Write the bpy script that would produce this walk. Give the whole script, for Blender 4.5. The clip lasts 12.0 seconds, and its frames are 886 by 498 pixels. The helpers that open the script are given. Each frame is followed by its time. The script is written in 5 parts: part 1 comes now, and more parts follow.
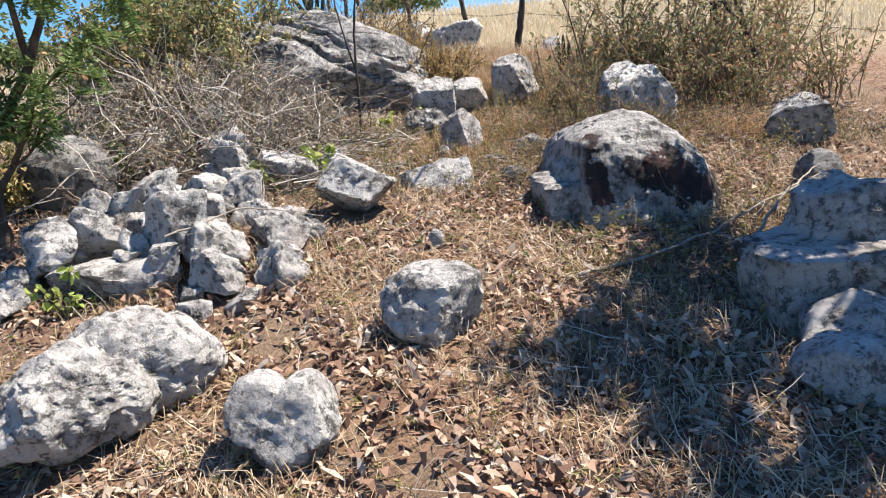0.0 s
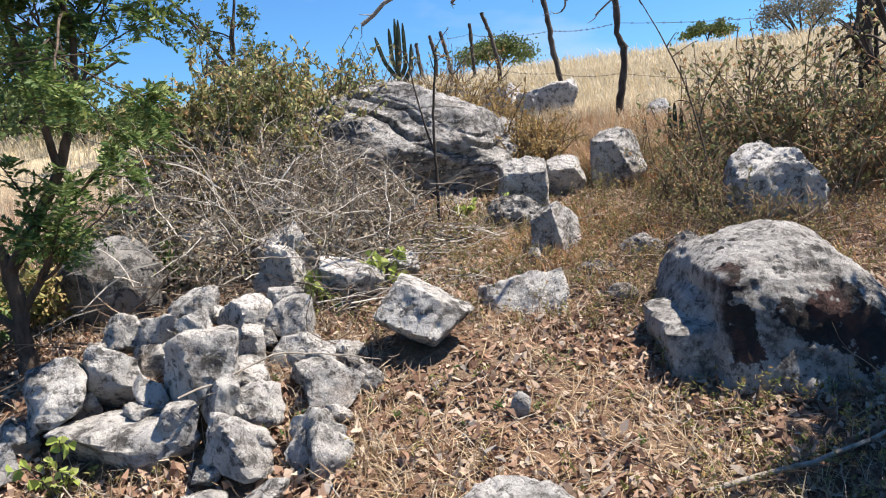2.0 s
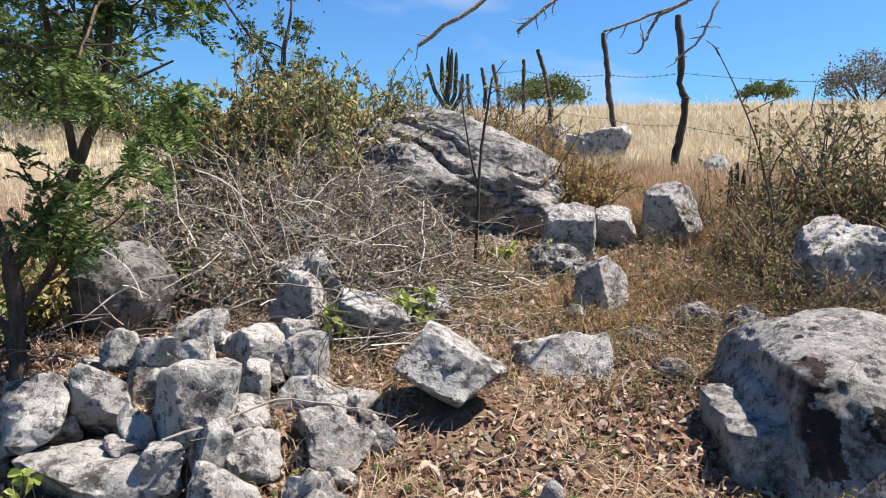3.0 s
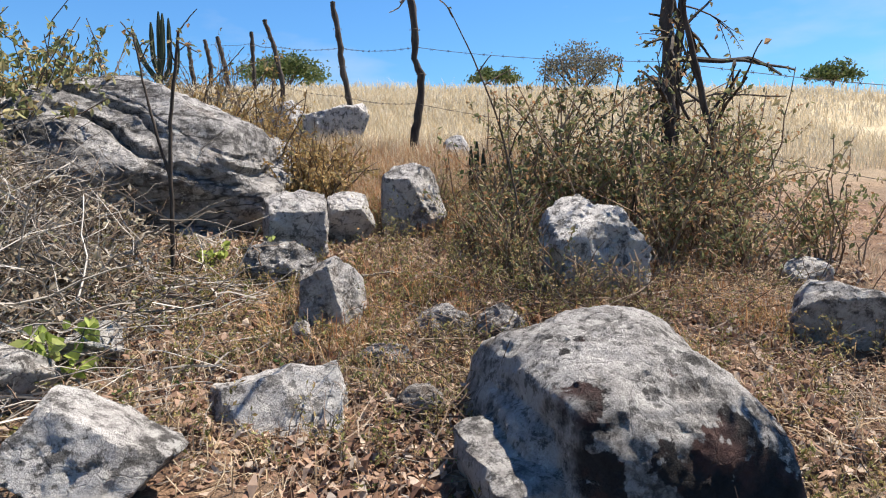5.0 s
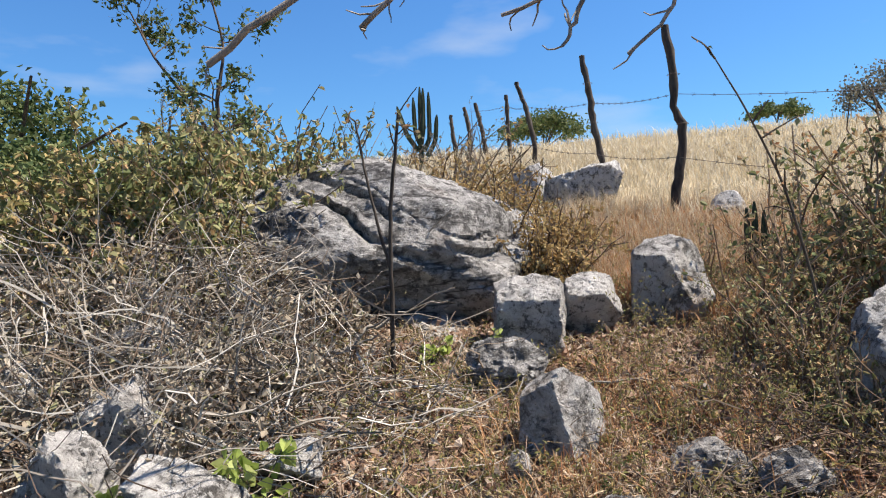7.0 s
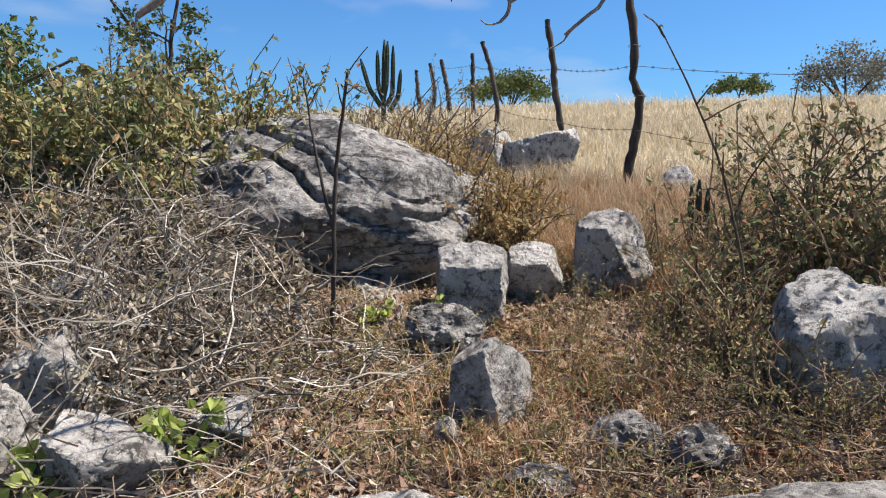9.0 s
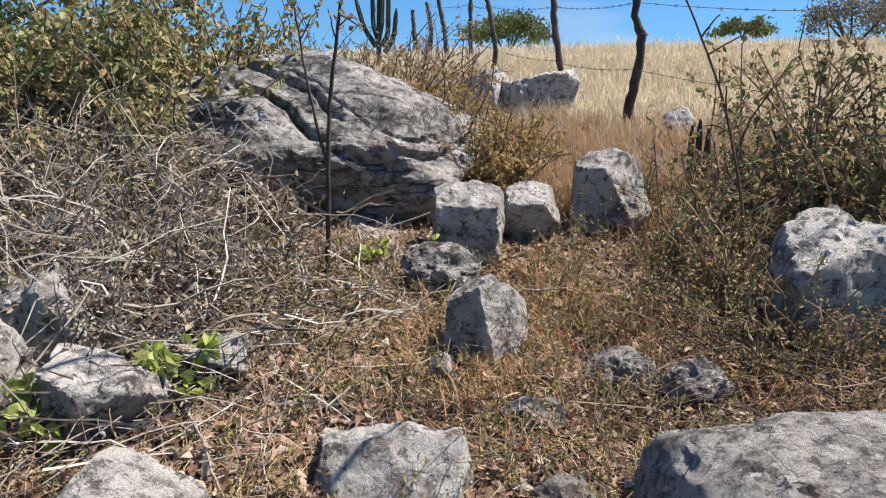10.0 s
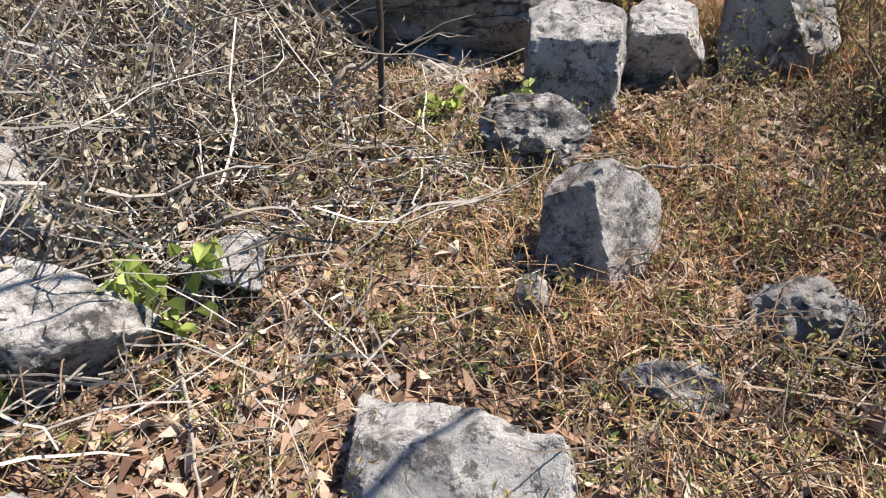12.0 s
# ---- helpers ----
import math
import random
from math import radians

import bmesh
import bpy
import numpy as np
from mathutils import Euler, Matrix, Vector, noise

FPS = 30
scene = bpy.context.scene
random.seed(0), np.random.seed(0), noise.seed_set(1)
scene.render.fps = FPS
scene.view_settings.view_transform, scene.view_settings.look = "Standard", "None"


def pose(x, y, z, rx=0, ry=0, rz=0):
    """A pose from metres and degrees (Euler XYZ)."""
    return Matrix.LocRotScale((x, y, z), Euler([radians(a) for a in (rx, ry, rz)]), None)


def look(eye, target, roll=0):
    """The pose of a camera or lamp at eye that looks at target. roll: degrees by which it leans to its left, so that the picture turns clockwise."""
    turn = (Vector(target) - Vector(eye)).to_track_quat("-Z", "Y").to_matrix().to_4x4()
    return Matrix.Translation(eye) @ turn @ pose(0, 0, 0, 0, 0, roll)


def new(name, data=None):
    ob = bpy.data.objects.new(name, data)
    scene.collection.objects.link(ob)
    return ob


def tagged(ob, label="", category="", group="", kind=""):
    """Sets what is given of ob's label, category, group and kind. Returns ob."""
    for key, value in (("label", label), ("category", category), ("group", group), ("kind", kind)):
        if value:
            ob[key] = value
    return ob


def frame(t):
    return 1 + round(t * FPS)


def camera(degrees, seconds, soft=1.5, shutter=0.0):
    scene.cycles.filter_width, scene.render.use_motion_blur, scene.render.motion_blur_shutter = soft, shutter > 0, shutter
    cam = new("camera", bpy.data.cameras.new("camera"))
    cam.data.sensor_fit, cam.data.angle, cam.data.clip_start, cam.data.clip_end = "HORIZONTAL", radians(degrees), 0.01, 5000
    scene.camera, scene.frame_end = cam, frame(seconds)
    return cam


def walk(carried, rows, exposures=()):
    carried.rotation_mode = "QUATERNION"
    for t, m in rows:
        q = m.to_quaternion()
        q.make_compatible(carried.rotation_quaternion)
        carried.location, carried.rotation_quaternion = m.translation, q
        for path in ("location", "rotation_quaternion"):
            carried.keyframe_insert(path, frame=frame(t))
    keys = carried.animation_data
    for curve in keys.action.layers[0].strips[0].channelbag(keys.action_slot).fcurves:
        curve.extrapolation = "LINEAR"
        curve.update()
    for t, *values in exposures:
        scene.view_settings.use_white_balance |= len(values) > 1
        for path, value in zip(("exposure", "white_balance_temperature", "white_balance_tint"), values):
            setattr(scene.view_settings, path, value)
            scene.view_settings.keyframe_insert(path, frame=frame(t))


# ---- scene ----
cam = camera(67.6, 12.0, soft=1.1)
EXPOSURES = [(t, stops, 6660, 13) for t, stops in ((0.0, 1.46), (1.0, 1.38), (2.5, 1.24), (3.7, 1.16), (5.5, 1.19), (7.0, 1.15), (9.5, 1.04), (10.5, 1.15), (11.5, 1.36), (12.0, 1.30))]
PATH = [
    (0.0, (0.019, 0.098, 1.681), (-0.019, 1.859, 1.308), -5.1),
    (0.5, (-0.01, 0.459, 1.734), (-0.059, 2.226, 1.395), -1.2),
    (1.0, (-0.048, 0.549, 1.952), (-0.247, 2.303, 1.603), -2.3),
    (1.5, (-0.008, 0.72, 1.941), (-0.333, 2.473, 1.696), -3.4),
    (2.0, (0.051, 1.007, 2.032), (-0.22, 2.769, 1.789), -5.3),
    (2.5, (0.036, 1.075, 2.09), (-0.34, 2.822, 1.879), -4.6),
    (3.0, (-0.05, 1.353, 2.072), (-0.395, 3.112, 1.911), 0.9),
    (3.5, (-0.052, 1.528, 2.078), (0.072, 3.296, 1.762), 0.4),
    (3.7, (-0.01, 1.618, 2.052), (0.201, 3.371, 1.703), -1.7),
    (5.3, (0.117, 2.358, 2.089), (0.44, 4.119, 1.907), -0.2),
    (5.5, (0.097, 2.418, 2.132), (0.35, 4.19, 1.934), 2.3),
    (6.0, (0.098, 2.511, 2.137), (0.153, 4.298, 1.922), 2.1),
    (6.5, (0.255, 2.754, 2.149), (0.269, 4.551, 2.05), -0.3),
    (7.0, (0.291, 2.883, 2.25), (-0.103, 4.639, 2.205), -2.8),
    (7.2, (0.299, 2.88, 2.263), (-0.105, 4.634, 2.275), -1.0),
    (8.8, (0.383, 2.888, 2.309), (0.065, 4.655, 2.186), -0.8),
    (9.0, (0.392, 2.899, 2.298), (0.096, 4.667, 2.131), 0.2),
    (9.5, (0.398, 2.901, 2.277), (0.13, 4.667, 2.064), 0.8),
    (10.0, (0.39, 2.93, 2.247), (0.107, 4.681, 1.939), 0.4),
    (10.5, (0.349, 3.127, 2.21), (0.167, 4.856, 1.741), 1.3),
    (11.0, (0.296, 3.309, 2.265), (0.221, 5.0, 1.65), 1.2),
    (11.5, (0.299, 3.596, 2.13), (0.242, 5.288, 1.52), -2.2),
    (12.0, (0.207, 3.821, 2.251), (-0.258, 5.371, 1.465), -0.7),
]
walk(cam, [(t, look(eye, target, roll)) for t, eye, target, roll in PATH], exposures=EXPOSURES)

# ---- light ----
SUN_DIR = Vector((0.54, 0.17, 1.0)).normalized()
sun_elevation = math.asin(SUN_DIR.z)
sun_azimuth = math.atan2(SUN_DIR.x, SUN_DIR.y)
world = bpy.data.worlds.new("sky")
scene.world = world
world.use_nodes = True
wn, wl = world.node_tree.nodes, world.node_tree.links
sky = wn.new("ShaderNodeTexSky")
sky.sky_type, sky.sun_disc = "NISHITA", False
sky.sun_elevation, sky.sun_rotation = sun_elevation, sun_azimuth
sky.air_density, sky.dust_density, sky.ozone_density = 1.3, 0.1, 3.6
wc = wn.new("ShaderNodeTexCoord")
wm = wn.new("ShaderNodeMapping")
wm.inputs["Scale"].default_value = (1.0, 1.0, 3.2)
wnoise = wn.new("ShaderNodeTexNoise")
wnoise.inputs["Scale"].default_value, wnoise.inputs["Detail"].default_value = 3.1, 6
wramp = wn.new("ShaderNodeValToRGB")
wramp.color_ramp.elements[0].position, wramp.color_ramp.elements[1].position = 0.56, 0.84
wramp.color_ramp.elements[1].color = (0.6, 0.6, 0.6, 1)
wmix = wn.new("ShaderNodeMixRGB")
wmix.inputs["Color2"].default_value = (7.0, 7.6, 8.2, 1)
wl.new(wc.outputs["Generated"], wm.inputs["Vector"])
wl.new(wm.outputs["Vector"], wnoise.inputs["Vector"])
wl.new(wnoise.outputs["Fac"], wramp.inputs["Fac"])
wl.new(wramp.outputs["Color"], wmix.inputs["Fac"])
wblue = wn.new("ShaderNodeMixRGB")
wblue.blend_type, wblue.inputs["Fac"].default_value = "MULTIPLY", 1.0
wblue.inputs["Color2"].default_value = (0.50, 0.95, 1.42, 1)
wl.new(sky.outputs["Color"], wblue.inputs["Color1"])
wl.new(wblue.outputs["Color"], wmix.inputs["Color1"])
wl.new(wmix.outputs["Color"], wn["Background"].inputs["Color"])
wn["Background"].inputs["Strength"].default_value = 0.050
sun = new("sun", bpy.data.lights.new("sun", "SUN"))
sun.data.energy, sun.data.angle, sun.data.color = 5.0, radians(0.55), (1.0, 0.93, 0.82)
sun.matrix_world = look(SUN_DIR * 60, (0, 0, 0))


# ---- materials ----
class Nodes:
    """A small helper round one material's node tree."""

    def __init__(self, name):
        self.m = bpy.data.materials.new(name)
        self.m.use_nodes = True
        self.t = self.m.node_tree
        self.b = self.t.nodes["Principled BSDF"]
        self.b.inputs["Specular IOR Level"].default_value = 0.25

    def add(self, kind, **values):
        n = self.t.nodes.new(kind)
        for k, v in values.items():
            n.inputs[k.replace("_", " ")].default_value = v
        return n

    def link(self, a, b):
        self.t.links.new(a, b)

    def where(self):
        return self.add("ShaderNodeTexCoord").outputs["Object"]

    def noise(self, vec, scale, detail=5, rough=0.6, stretch=None):
        if stretch:
            mp = self.add("ShaderNodeMapping", Scale=stretch[0], Rotation=stretch[1])
            self.link(vec, mp.inputs["Vector"])
            vec = mp.outputs["Vector"]
        n = self.add("ShaderNodeTexNoise", Scale=scale, Detail=detail, Roughness=rough)
        self.link(vec, n.inputs["Vector"])
        return n.outputs["Fac"]

    def ramp(self, fac, stops, constant=False):
        r = self.t.nodes.new("ShaderNodeValToRGB")
        e = r.color_ramp.elements
        while len(e) < len(stops):
            e.new(0.5)
        for el, (p, c) in zip(e, stops):
            el.position = p
            el.color = (c, c, c, 1) if not isinstance(c, tuple) else (*c, 1)
        if constant:
            r.color_ramp.interpolation = "CONSTANT"
        self.link(fac, r.inputs["Fac"])
        return r.outputs["Color"]

    def mix(self, fac, a, b, kind="MIX"):
        n = self.t.nodes.new("ShaderNodeMixRGB")
        n.blend_type = kind
        for sock, v in (("Fac", fac), ("Color1", a), ("Color2", b)):
            if isinstance(v, tuple):
                n.inputs[sock].default_value = (*v, 1)
            elif isinstance(v, (int, float)):
                n.inputs[sock].default_value = v
            else:
                self.link(v, n.inputs[sock])
        return n.outputs["Color"]

    def bump(self, height, strength, distance, before=None):
        n = self.add("ShaderNodeBump", Strength=strength, Distance=distance)
        self.link(height, n.inputs["Height"])
        if before:
            self.link(before, n.inputs["Normal"])
        return n.outputs["Normal"]

    def finish(self, color, rough=0.85, normal=None):
        if isinstance(color, tuple):
            self.b.inputs["Base Color"].default_value = (*color, 1)
        else:
            self.link(color, self.b.inputs["Base Color"])
        self.b.inputs["Roughness"].default_value = rough
        if normal:
            self.link(normal, self.b.inputs["Normal"])
        return self.m


def rock_material(name, dark, mid, light, lichen=0.5, stain=0.62, strata=None, warm=0.3, stained=False):
    n = Nodes(name)
    v = n.where()
    info = n.add("ShaderNodeObjectInfo")
    shift = n.t.nodes.new("ShaderNodeVectorMath")
    shift.operation = "ADD"
    scale = n.t.nodes.new("ShaderNodeVectorMath")
    scale.operation = "SCALE"
    scale.inputs[0].default_value = (31.0, 17.0, 43.0)
    n.link(info.outputs["Random"], scale.inputs["Scale"])
    n.link(v, shift.inputs[0])
    n.link(scale.outputs["Vector"], shift.inputs[1])
    v = shift.outputs["Vector"]
    broad = n.noise(v, 3.6, 10, 0.72)
    fine = n.noise(v, 18, 9, 0.74)
    grit = n.noise(v, 95, 4, 0.7)
    base = n.ramp(broad, [(0.375, dark), (0.455, mid), (0.57, light)])
    # weathered pits, pale lichen crusts and black lichen stains
    base = n.mix(n.ramp(fine, [(0.42, 0.8), (0.47, 0.0)]), base, dark)
    base = n.mix(n.ramp(fine, [(0.52, 0.0), (0.575, 0.7)]), base, light)
    spots = n.noise(v, 11, 9, 0.74)
    base = n.mix(n.ramp(spots, [(lichen, 0.0), (lichen + 0.035, 0.8)]), base, (0.52, 0.512, 0.48))
    black = n.noise(v, 7.0, 9, 0.74)
    base = n.mix(n.ramp(black, [(stain, 0.0), (stain + 0.035, 0.85)]), base, (0.05, 0.048, 0.046))
    rust = n.noise(v, 2.3, 5, 0.6)
    base = n.mix(n.ramp(rust, [(0.58, 0.0), (0.74, warm)]), base, (0.36, 0.26, 0.18))
    if stained:
        # black and rusty blotches in a band that sinks to one side, below the dome
        own = n.where()
        sep = n.add("ShaderNodeSeparateXYZ")
        n.link(own, sep.inputs[0])

        def math_node(kind, a, b, c=None):
            m = n.add("ShaderNodeMath")
            m.operation = kind
            for k, v in enumerate((a, b, c)):
                if v is None:
                    continue
                if isinstance(v, (int, float)):
                    m.inputs[k].default_value = v
                else:
                    n.link(v, m.inputs[k])
            return m.outputs[0]

        middle = math_node("MULTIPLY_ADD", sep.outputs["X"], 0.22, sep.outputs["Z"])
        away = math_node("ABSOLUTE", math_node("ADD", middle, -0.03), 0.0)
        inside = math_node("MULTIPLY_ADD", away, -0.75, 0.26)
        total = math_node("ADD", inside, n.noise(own, 4.6, 8, 0.62))
        side = n.ramp(math_node("MULTIPLY_ADD", n.noise(own, 7, 5), 0.16, math_node("ADD", sep.outputs["X"], 0.24)), [(0.0, 0.0), (0.035, 1.0)])
        run = n.mix(n.ramp(n.noise(own, 6, 5), [(0.50, 0.0), (0.62, 1.0)]), (0.018, 0.016, 0.016), (0.075, 0.036, 0.03))
        cover = n.mix(1.0, n.ramp(total, [(0.675, 0.0), (0.69, 0.96)]), side, "MULTIPLY")
        base = n.mix(cover, base, run)
    base = n.mix(0.26, base, n.ramp(grit, [(0.32, 0.2), (0.56, 1.0)]), "MULTIPLY")
    crack = n.add("ShaderNodeTexVoronoi", Scale=4.5)
    crack.feature = "DISTANCE_TO_EDGE"
    warper = n.add("ShaderNodeTexNoise", Scale=4.0, Detail=6.0)
    n.link(v, warper.inputs["Vector"])
    warp = n.mix(0.30, v, warper.outputs["Color"], "ADD")
    n.link(warp, crack.inputs["Vector"])
    lines = n.ramp(crack.outputs["Distance"], [(0.0, 0.0), (0.016, 1.0)])
    base = n.mix(n.ramp(lines, [(0.0, 0.45), (0.6, 0.0)]), base, (0.06, 0.055, 0.05))
    nm = n.bump(broad, 0.8, 0.07)
    nm = n.bump(fine, 1.0, 0.03, nm)
    nm = n.bump(grit, 0.7, 0.008, nm)
    nm = n.bump(lines, 0.5, 0.012, nm)
    if strata:
        s = n.noise(v, 2.2, 7, 0.65, strata)
        base = n.mix(n.ramp(s, [(0.36, 0.5), (0.44, 0.0)]), base, dark)
        split = n.ramp(n.noise(v, 1.3, 5, 0.55, strata), [(0.46, 0.0), (0.485, 1.0), (0.495, 1.0), (0.515, 0.0)])
        base = n.mix(n.mix(1.0, split, n.ramp(broad, [(0.36, 0.15), (0.50, 0.9)]), "MULTIPLY"), base, (0.035, 0.033, 0.032))
        nm = n.bump(s, 0.7, 0.06, nm)
    return n.finish(base, 0.9, nm)


M_ROCK = rock_material("grey_limestone", (0.065, 0.061, 0.057), (0.303, 0.290, 0.272), (0.496, 0.477, 0.453), 0.55, 0.59)
M_PALE = rock_material("pale_limestone", (0.074, 0.070, 0.065), (0.363, 0.349, 0.329), (0.555, 0.538, 0.511), 0.55, 0.58, warm=0.2)
M_STRATA = rock_material("layered_limestone", (0.066, 0.063, 0.060), (0.226, 0.218, 0.207), (0.390, 0.378, 0.361), 0.56, 0.61,
                         ((0.9, 0.9, 4.0), (0.12, 0.42, 0.0)))
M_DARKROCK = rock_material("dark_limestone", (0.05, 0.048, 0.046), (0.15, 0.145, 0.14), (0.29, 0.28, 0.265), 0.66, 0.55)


M_BOULDER = rock_material("stained_limestone", (0.065, 0.062, 0.059), (0.252, 0.243, 0.230), (0.418, 0.405, 0.385), 0.56, 0.62, warm=0.15, stained=True)


def ground_material():
    n = Nodes("dry_earth")
    v = n.where()
    broad, mid, fine = n.noise(v, 0.9, 5), n.noise(v, 11, 8, 0.72), n.noise(v, 70, 6, 0.75)
    base = n.ramp(mid, [(0.30, (0.055, 0.031, 0.021)), (0.46, (0.156, 0.090, 0.056)), (0.60, (0.250, 0.156, 0.098)), (0.8, (0.351, 0.250, 0.164))])
    base = n.mix(n.ramp(broad, [(0.42, 0.0), (0.62, 0.5)]), base, (0.156, 0.129, 0.094))
    base = n.mix(n.ramp(fine, [(0.40, 0.6), (0.52, 0.0)]), base, (0.047, 0.031, 0.020))
    base = n.mix(n.ramp(fine, [(0.58, 0.0), (0.68, 0.6)]), base, (0.351, 0.273, 0.172))
    # golden pasture further up the slope
    sep = n.add("ShaderNodeSeparateXYZ")
    n.link(v, sep.inputs[0])
    far = n.add("ShaderNodeMapRange")
    n.link(sep.outputs["Y"], far.inputs["Value"])
    far.inputs["From Min"].default_value, far.inputs["From Max"].default_value = 7.5, 11.0
    straw = n.ramp(n.noise(v, 1.6, 7, 0.7), [(0.3, (0.343, 0.273, 0.164)), (0.7, (0.484, 0.413, 0.281))])
    base = n.mix(far.outputs["Result"], base, straw)
    nm = n.bump(mid, 0.9, 0.03)
    nm = n.bump(fine, 0.8, 0.008, nm)
    return n.finish(base, 0.95, nm)


M_GROUND = ground_material()


def strand_material(name, stops, rough=0.75, through_light=0.3):
    """Leaves, blades and straws: each island takes its own colour; some light passes through."""
    n = Nodes(name)
    geo = n.add("ShaderNodeNewGeometry")
    base = n.ramp(geo.outputs["Random Per Island"], stops)
    speck = n.noise(n.where(), 55, 4)
    base = n.mix(0.35, base, n.ramp(speck, [(0.3, 0.45), (0.65, 1.0)]), "MULTIPLY")
    n.finish(base, rough)
    if through_light:
        tr = n.add("ShaderNodeBsdfTranslucent")
        n.link(base, tr.inputs["Color"])
        mx = n.add("ShaderNodeMixShader", Fac=through_light)
        n.link(n.b.outputs[0], mx.inputs[1])
        n.link(tr.outputs[0], mx.inputs[2])
        n.link(mx.outputs[0], n.t.nodes["Material Output"].inputs["Surface"])
    return n.m


M_LITTER = strand_material("fallen_leaves", [(0.0, (0.109, 0.058, 0.041)), (0.35, (0.281, 0.168, 0.113)), (0.65, (0.406, 0.281, 0.203)), (0.9, (0.577, 0.476, 0.374)), (1.0, (0.281, 0.257, 0.234))])
M_STRAW = strand_material("dry_straw", [(0.0, (0.218, 0.136, 0.078)), (0.35, (0.406, 0.296, 0.179)), (0.75, (0.562, 0.460, 0.312)), (1.0, (0.390, 0.359, 0.304))])
M_RUSSET = strand_material("russet_grass", [(0.0, (0.258, 0.107, 0.052)), (0.45, (0.464, 0.241, 0.112)), (0.8, (0.602, 0.413, 0.232)), (1.0, (0.258, 0.232, 0.103))])
M_PASTURE = strand_material("golden_grass", [(0.0, (0.444, 0.363, 0.229)), (0.5, (0.562, 0.488, 0.348)), (1.0, (0.636, 0.585, 0.459))])
M_WEED = strand_material("olive_weed_leaves", [(0.0, (0.15, 0.155, 0.05)), (0.5, (0.25, 0.24, 0.09)), (0.8, (0.38, 0.30, 0.13)), (1.0, (0.42, 0.27, 0.12))])
M_BUSH = strand_material("half_dry_leaves", [(0.0, (0.13, 0.165, 0.065)), (0.4, (0.27, 0.27, 0.13)), (0.7, (0.42, 0.34, 0.19)), (1.0, (0.42, 0.22, 0.11))])
M_YELLOWGREEN = strand_material("yellow_green_leaves", [(0.0, (0.14, 0.175, 0.065)), (0.45, (0.29, 0.30, 0.13)), (0.75, (0.43, 0.38, 0.19)), (1.0, (0.40, 0.26, 0.13))])
M_ORANGE = strand_material("orange_dry_leaves", [(0.0, (0.25, 0.155, 0.065)), (0.5, (0.40, 0.27, 0.11)), (0.85, (0.47, 0.36, 0.17)), (1.0, (0.24, 0.23, 0.10))])
M_DRYLEAF = strand_material("grey_brown_leaves", [(0.0, (0.152, 0.112, 0.080)), (0.4, (0.336, 0.280, 0.208)), (0.8, (0.480, 0.432, 0.352)), (1.0, (0.216, 0.216, 0.088))])
M_GREEN = strand_material("fresh_green_leaves", [(0.0, (0.256, 0.336, 0.072)), (0.6, (0.384, 0.464, 0.120)), (1.0, (0.480, 0.528, 0.192))], 0.5, 0.45)
M_FEATHER = strand_material("feathery_leaflets", [(0.0, (0.06, 0.12, 0.035)), (0.6, (0.13, 0.20, 0.06)), (1.0, (0.27, 0.32, 0.10))], 0.55, 0.35)
M_FARLEAF = strand_material("far_leaves", [(0.0, (0.055, 0.09, 0.03)), (0.6, (0.11, 0.15, 0.055)), (1.0, (0.18, 0.19, 0.08))])
M_GREYLEAF = strand_material("dusty_grey_leaves", [(0.0, (0.126, 0.126, 0.099)), (1.0, (0.234, 0.225, 0.180))])


def bark_material(name, dark, light, scale=18, stretch=(1, 1, 0.25)):
    n = Nodes(name)
    v = n.where()
    a = n.noise(v, scale, 7, 0.7, (stretch, (0, 0, 0)))
    b = n.noise(v, scale * 4, 5, 0.7)
    base = n.ramp(a, [(0.35, dark), (0.65, light)])
    base = n.mix(0.4, base, n.ramp(b, [(0.3, 0.3), (0.7, 1.0)]), "MULTIPLY")
    return n.finish(base, 0.9, n.bump(b, 0.4, 0.004, n.bump(a, 0.9, 0.012)))


M_BARK = bark_material("brown_bark", (0.045, 0.032, 0.024), (0.15, 0.115, 0.085))
M_DARKWOOD = bark_material("dark_post_wood", (0.028, 0.022, 0.018), (0.11, 0.09, 0.072), 14)
M_DEADWOOD = bark_material("bleached_dead_wood", (0.192, 0.164, 0.132), (0.400, 0.364, 0.308), 25)
M_TWIG = strand_material("grey_twigs", [(0.0, (0.11, 0.092, 0.075)), (0.4, (0.27, 0.245, 0.21)), (0.75, (0.43, 0.40, 0.35)), (1.0, (0.56, 0.53, 0.475))], 0.85, 0)
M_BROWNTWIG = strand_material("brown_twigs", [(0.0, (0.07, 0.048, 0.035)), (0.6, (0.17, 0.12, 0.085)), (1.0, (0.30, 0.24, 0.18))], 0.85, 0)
M_STEM = strand_material("tan_brown_stems", [(0.0, (0.119, 0.076, 0.051)), (0.6, (0.255, 0.178, 0.119)), (1.0, (0.357, 0.281, 0.204))], 0.85, 0)
M_CACTUS = bark_material("grey_green_cactus", (0.035, 0.05, 0.032), (0.085, 0.105, 0.065), 9)
M_WIRE = Nodes("rusty_wire").finish((0.09, 0.075, 0.065), 0.6)
M_FROND_WOOD = bark_material("young_bark", (0.06, 0.045, 0.032), (0.17, 0.135, 0.10), 30)


# ---- building helpers ----
RNG = np.random.default_rng(7)


